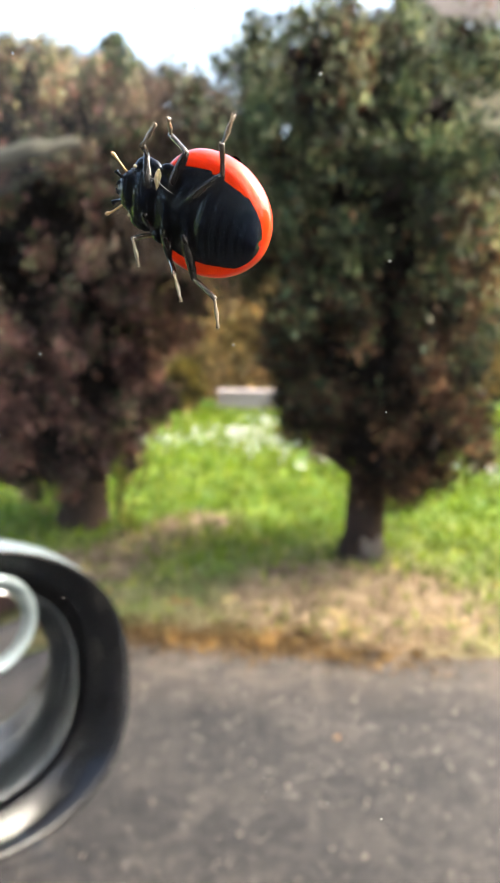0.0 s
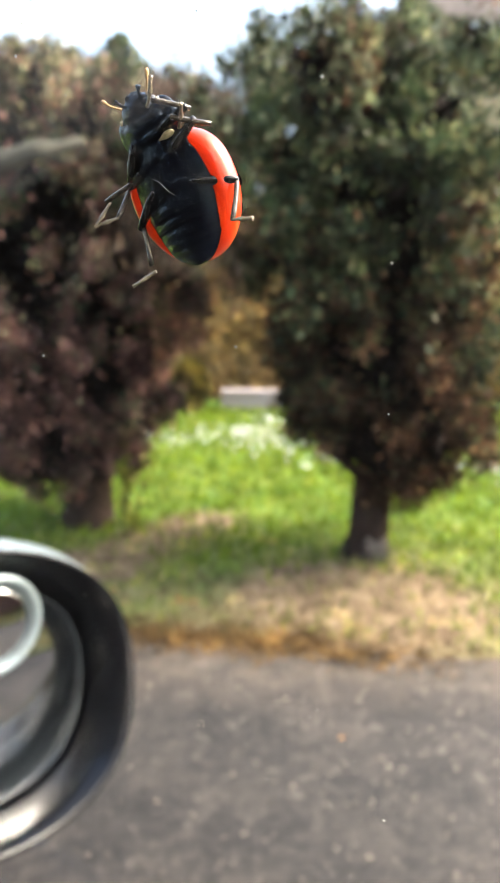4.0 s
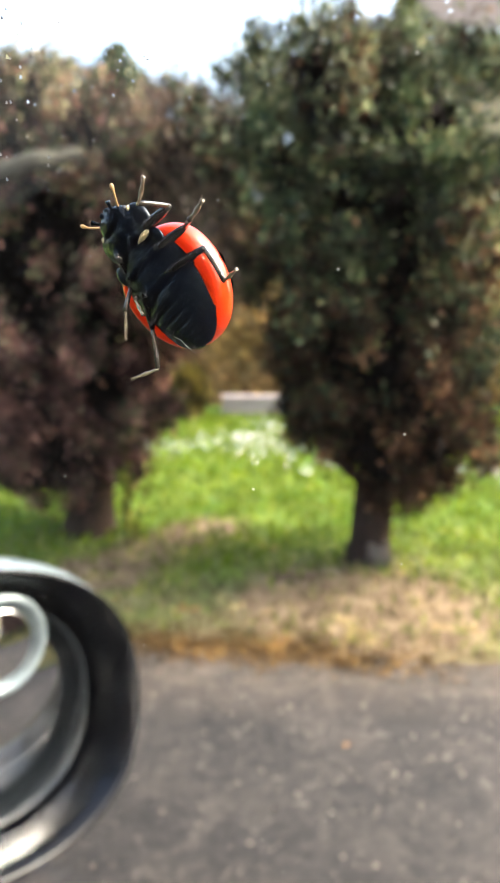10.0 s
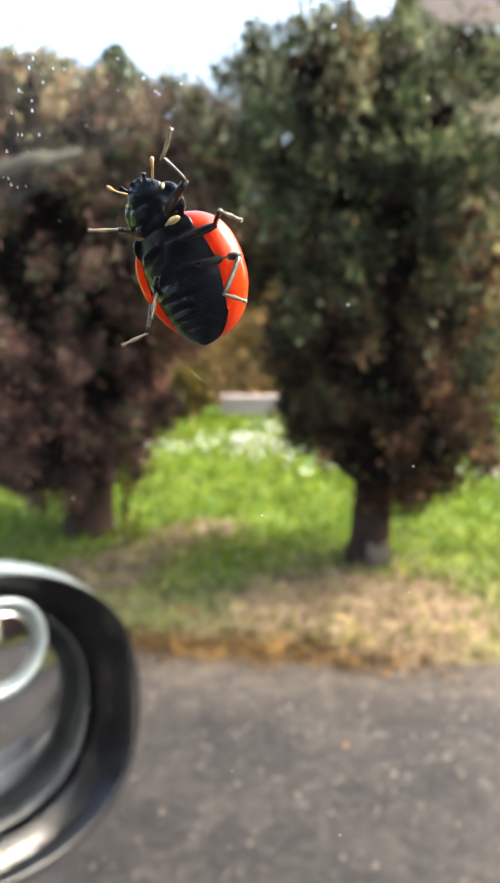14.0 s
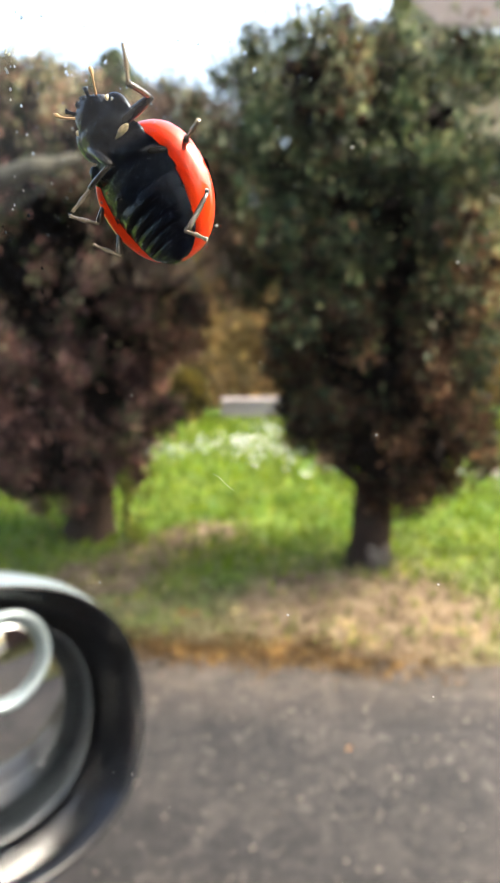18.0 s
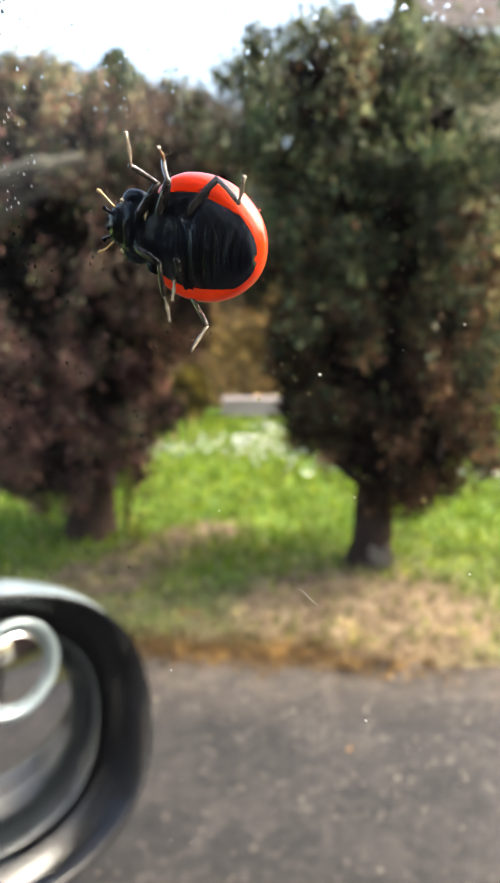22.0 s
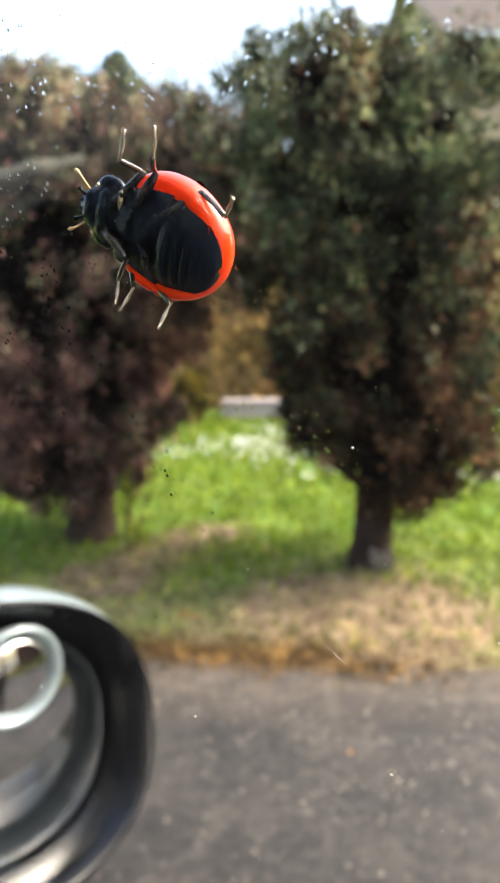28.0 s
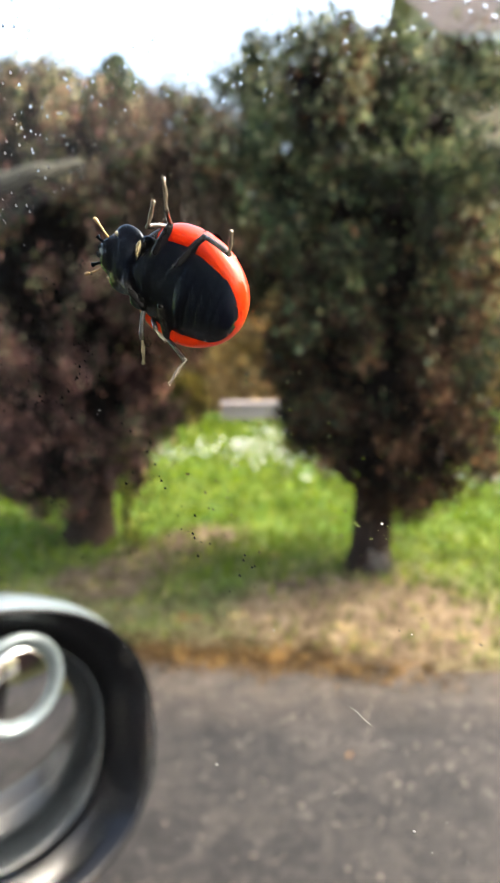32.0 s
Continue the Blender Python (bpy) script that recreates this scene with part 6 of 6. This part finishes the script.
    walk(legs['R3', 'femur'], [
        (0, P(-0.94,-1.50,-0.53, -0,-2,-117)), (1, P(-1.25,-1.56,-0.60, 0,3,-131)), (2, P(-1.45,-1.31,-0.58, -0,2,-148)), (3, P(-1.21,-1.31,-0.63, -0,5,-140)),
        (5.5, P(-0.67,-1.35,-0.24, 4,-27,-101)), (6, P(-0.66,-1.41,-0.31, 3,-20,-99)), (7, P(-0.57,-1.40,-0.24, 0,-25,-91)), (8, P(-0.62,-1.38,-0.25, 2,-26,-96)),
        (9, P(-0.73,-1.32,-0.19, 7,-31,-108)), (10, P(-0.99,-1.26,-0.33, 19,-19,-131)), (11, P(-1.03,-1.20,-0.31, 21,-20,-137)), (12, P(-0.60,-1.35,-0.19, 2,-31,-94)),
        (13, P(-0.53,-1.32,-0.18, -1,-33,-88)), (14, P(-0.71,-1.32,-0.19, 9,-32,-106)), (16.5, P(-0.61,-1.33,-0.13, 4,-35,-96)), (17, P(-1.14,-1.12,-0.35, 30,-16,-148)),
        (18, P(-0.54,-1.28,-0.11, 3,-39,-88)), (19, P(-0.75,-1.36,-0.26, 15,-24,-108)), (20, P(-0.54,-1.32,-0.16, 7,-35,-89)), (21, P(-0.66,-1.37,-0.28, 13,-23,-100)),
        (22, P(-0.60,-1.36,-0.22, 11,-29,-94)), (23, P(-0.93,-1.37,-0.45, 23,-8,-121)), (24, P(-1.16,-1.50,-0.53, 24,-1,-129)), (25, P(-1.19,-1.50,-0.52, 24,-1,-131)),
        (27.5, P(-1.09,-1.38,-0.53, 24,-2,-131)), (28, P(-0.53,-1.33,-0.17, 17,-33,-88)), (29, P(-0.70,-1.37,-0.28, 25,-23,-104)), (30, P(-0.79,-1.38,-0.34, 27,-17,-110)),
        (31, P(-0.82,-1.35,-0.31, 29,-20,-114)), (32, P(-0.70,-1.43,-0.32, 24,-18,-103)),
    ])
    walk(legs['R3', 'tibia'], [
        (0, P(-2.09,-2.33,-0.85, -0,25,-177)), (1, P(-2.63,-2.27,-0.87, -0,16,-178)), (2, P(-3.08,-1.96,-0.71, 3,7,-168)), (3, P(-2.66,-1.80,-0.96, 0,17,173)),
        (5.5, P(-1.58,-2.30,-0.25, 6,29,-168)), (6, P(-1.43,-2.67,-0.42, 16,29,-146)), (7, P(-1.33,-2.58,-0.21, 12,23,-155)), (8, P(-1.39,-2.49,-0.31, 11,31,-156)),
        (9, P(-1.73,-2.32,-0.12, 9,26,-161)), (10, P(-2.34,-2.20,-0.38, 9,22,-160)), (11, P(-2.49,-1.95,-0.34, 6,21,-168)), (12, P(-1.21,-1.70,-0.20, -12,35,143)),
        (13, P(-1.23,-1.95,-0.14, 4,32,171)), (14, P(-1.63,-2.20,-0.21, 15,34,-168)), (16.5, P(-1.42,-1.78,-0.04, -4,29,159)), (17, P(-2.60,-1.24,-0.43, -6,22,155)),
        (18, P(-1.27,-2.16,0.01, 8,30,-166)), (19, P(-1.65,-2.51,-0.32, 16,30,-150)), (20, P(-1.27,-2.27,-0.03, 9,26,-165)), (21, P(-1.55,-2.46,-0.27, 11,23,-160)),
        (22, P(-1.34,-2.59,-0.13, 16,22,-147)), (23, P(-2.15,-2.40,-0.60, 10,19,-161)), (24, P(-2.50,-2.44,-0.72, 9,15,-163)), (25, P(-2.57,-2.45,-0.68, 10,12,-161)),
        (27.5, P(-2.47,-2.05,-0.77, 5,19,180)), (28, P(-1.29,-2.09,-0.05, 6,25,-179)), (29, P(-1.69,-2.14,-0.27, 4,23,177)), (30, P(-1.87,-2.21,-0.40, 6,23,-178)),
        (31, P(-1.96,-2.16,-0.34, 6,23,-177)), (32, P(-1.64,-2.24,-0.42, 5,27,179)),
    ])
    walk(legs['R3', 'tarsus'], [
        (0, P(-3.06,-2.90,-1.23, 0,3,-113)), (1, P(-3.81,-2.73,-1.18, -1,8,-131)), (1.5, P(-3.63,-2.54,-1.12, 6,26,-81)), (2, P(-3.45,-2.36,-1.06, 25,24,-24)),
        (2.5, P(-3.52,-2.32,-1.14, 4,17,-66)), (3, P(-3.58,-2.28,-1.23, -8,3,-105)), (5.5, P(-2.06,-2.90,-0.96, -3,29,-56)), (6, P(-1.65,-3.46,-1.05, 4,20,-41)),
        (7, P(-1.88,-3.33,-0.94, -4,40,-63)), (8, P(-1.82,-3.24,-1.02, -3,27,-61)), (9, P(-2.39,-3.00,-0.90, -10,42,-75)), (10, P(-2.96,-2.97,-1.02, -6,30,-70)),
        (11, P(-3.24,-2.63,-0.98, -11,31,-80)), (12, P(-1.83,-1.75,-1.02, -20,35,-98)), (13, P(-2.04,-2.24,-1.02, -23,45,-102)), (14, P(-2.35,-2.86,-1.00, -16,30,-91)),
        (16.5, P(-2.11,-1.86,-0.92, -13,52,-84)), (17, P(-3.32,-1.42,-1.03, -17,29,-88)), (18, P(-1.70,-2.31,-0.93, 35,56,6)), (19, P(-2.05,-3.30,-1.07, -24,33,-59)),
        (20, P(-2.06,-2.84,-0.87, -47,51,-97)), (21, P(-2.19,-3.17,-0.98, -32,39,-76)), (22, P(-1.97,-3.43,-0.90, -35,48,-82)), (23, P(-2.80,-3.19,-1.09, -36,23,-78)),
        (24, P(-3.16,-3.23,-1.11, -36,17,-77)), (25, P(-3.26,-3.27,-1.08, -37,21,-81)), (27.5, P(-3.26,-2.62,-1.15, -40,12,-91)), (28, P(-2.21,-2.45,-0.87, -57,50,-110)),
        (29, P(-2.42,-2.56,-0.97, -36,39,-83)), (30, P(-2.58,-2.73,-1.03, -37,31,-83)), (31, P(-2.77,-2.68,-1.02, -42,36,-93)), (32, P(-2.33,-2.74,-1.06, -37,27,-83)),
    ])


motions()
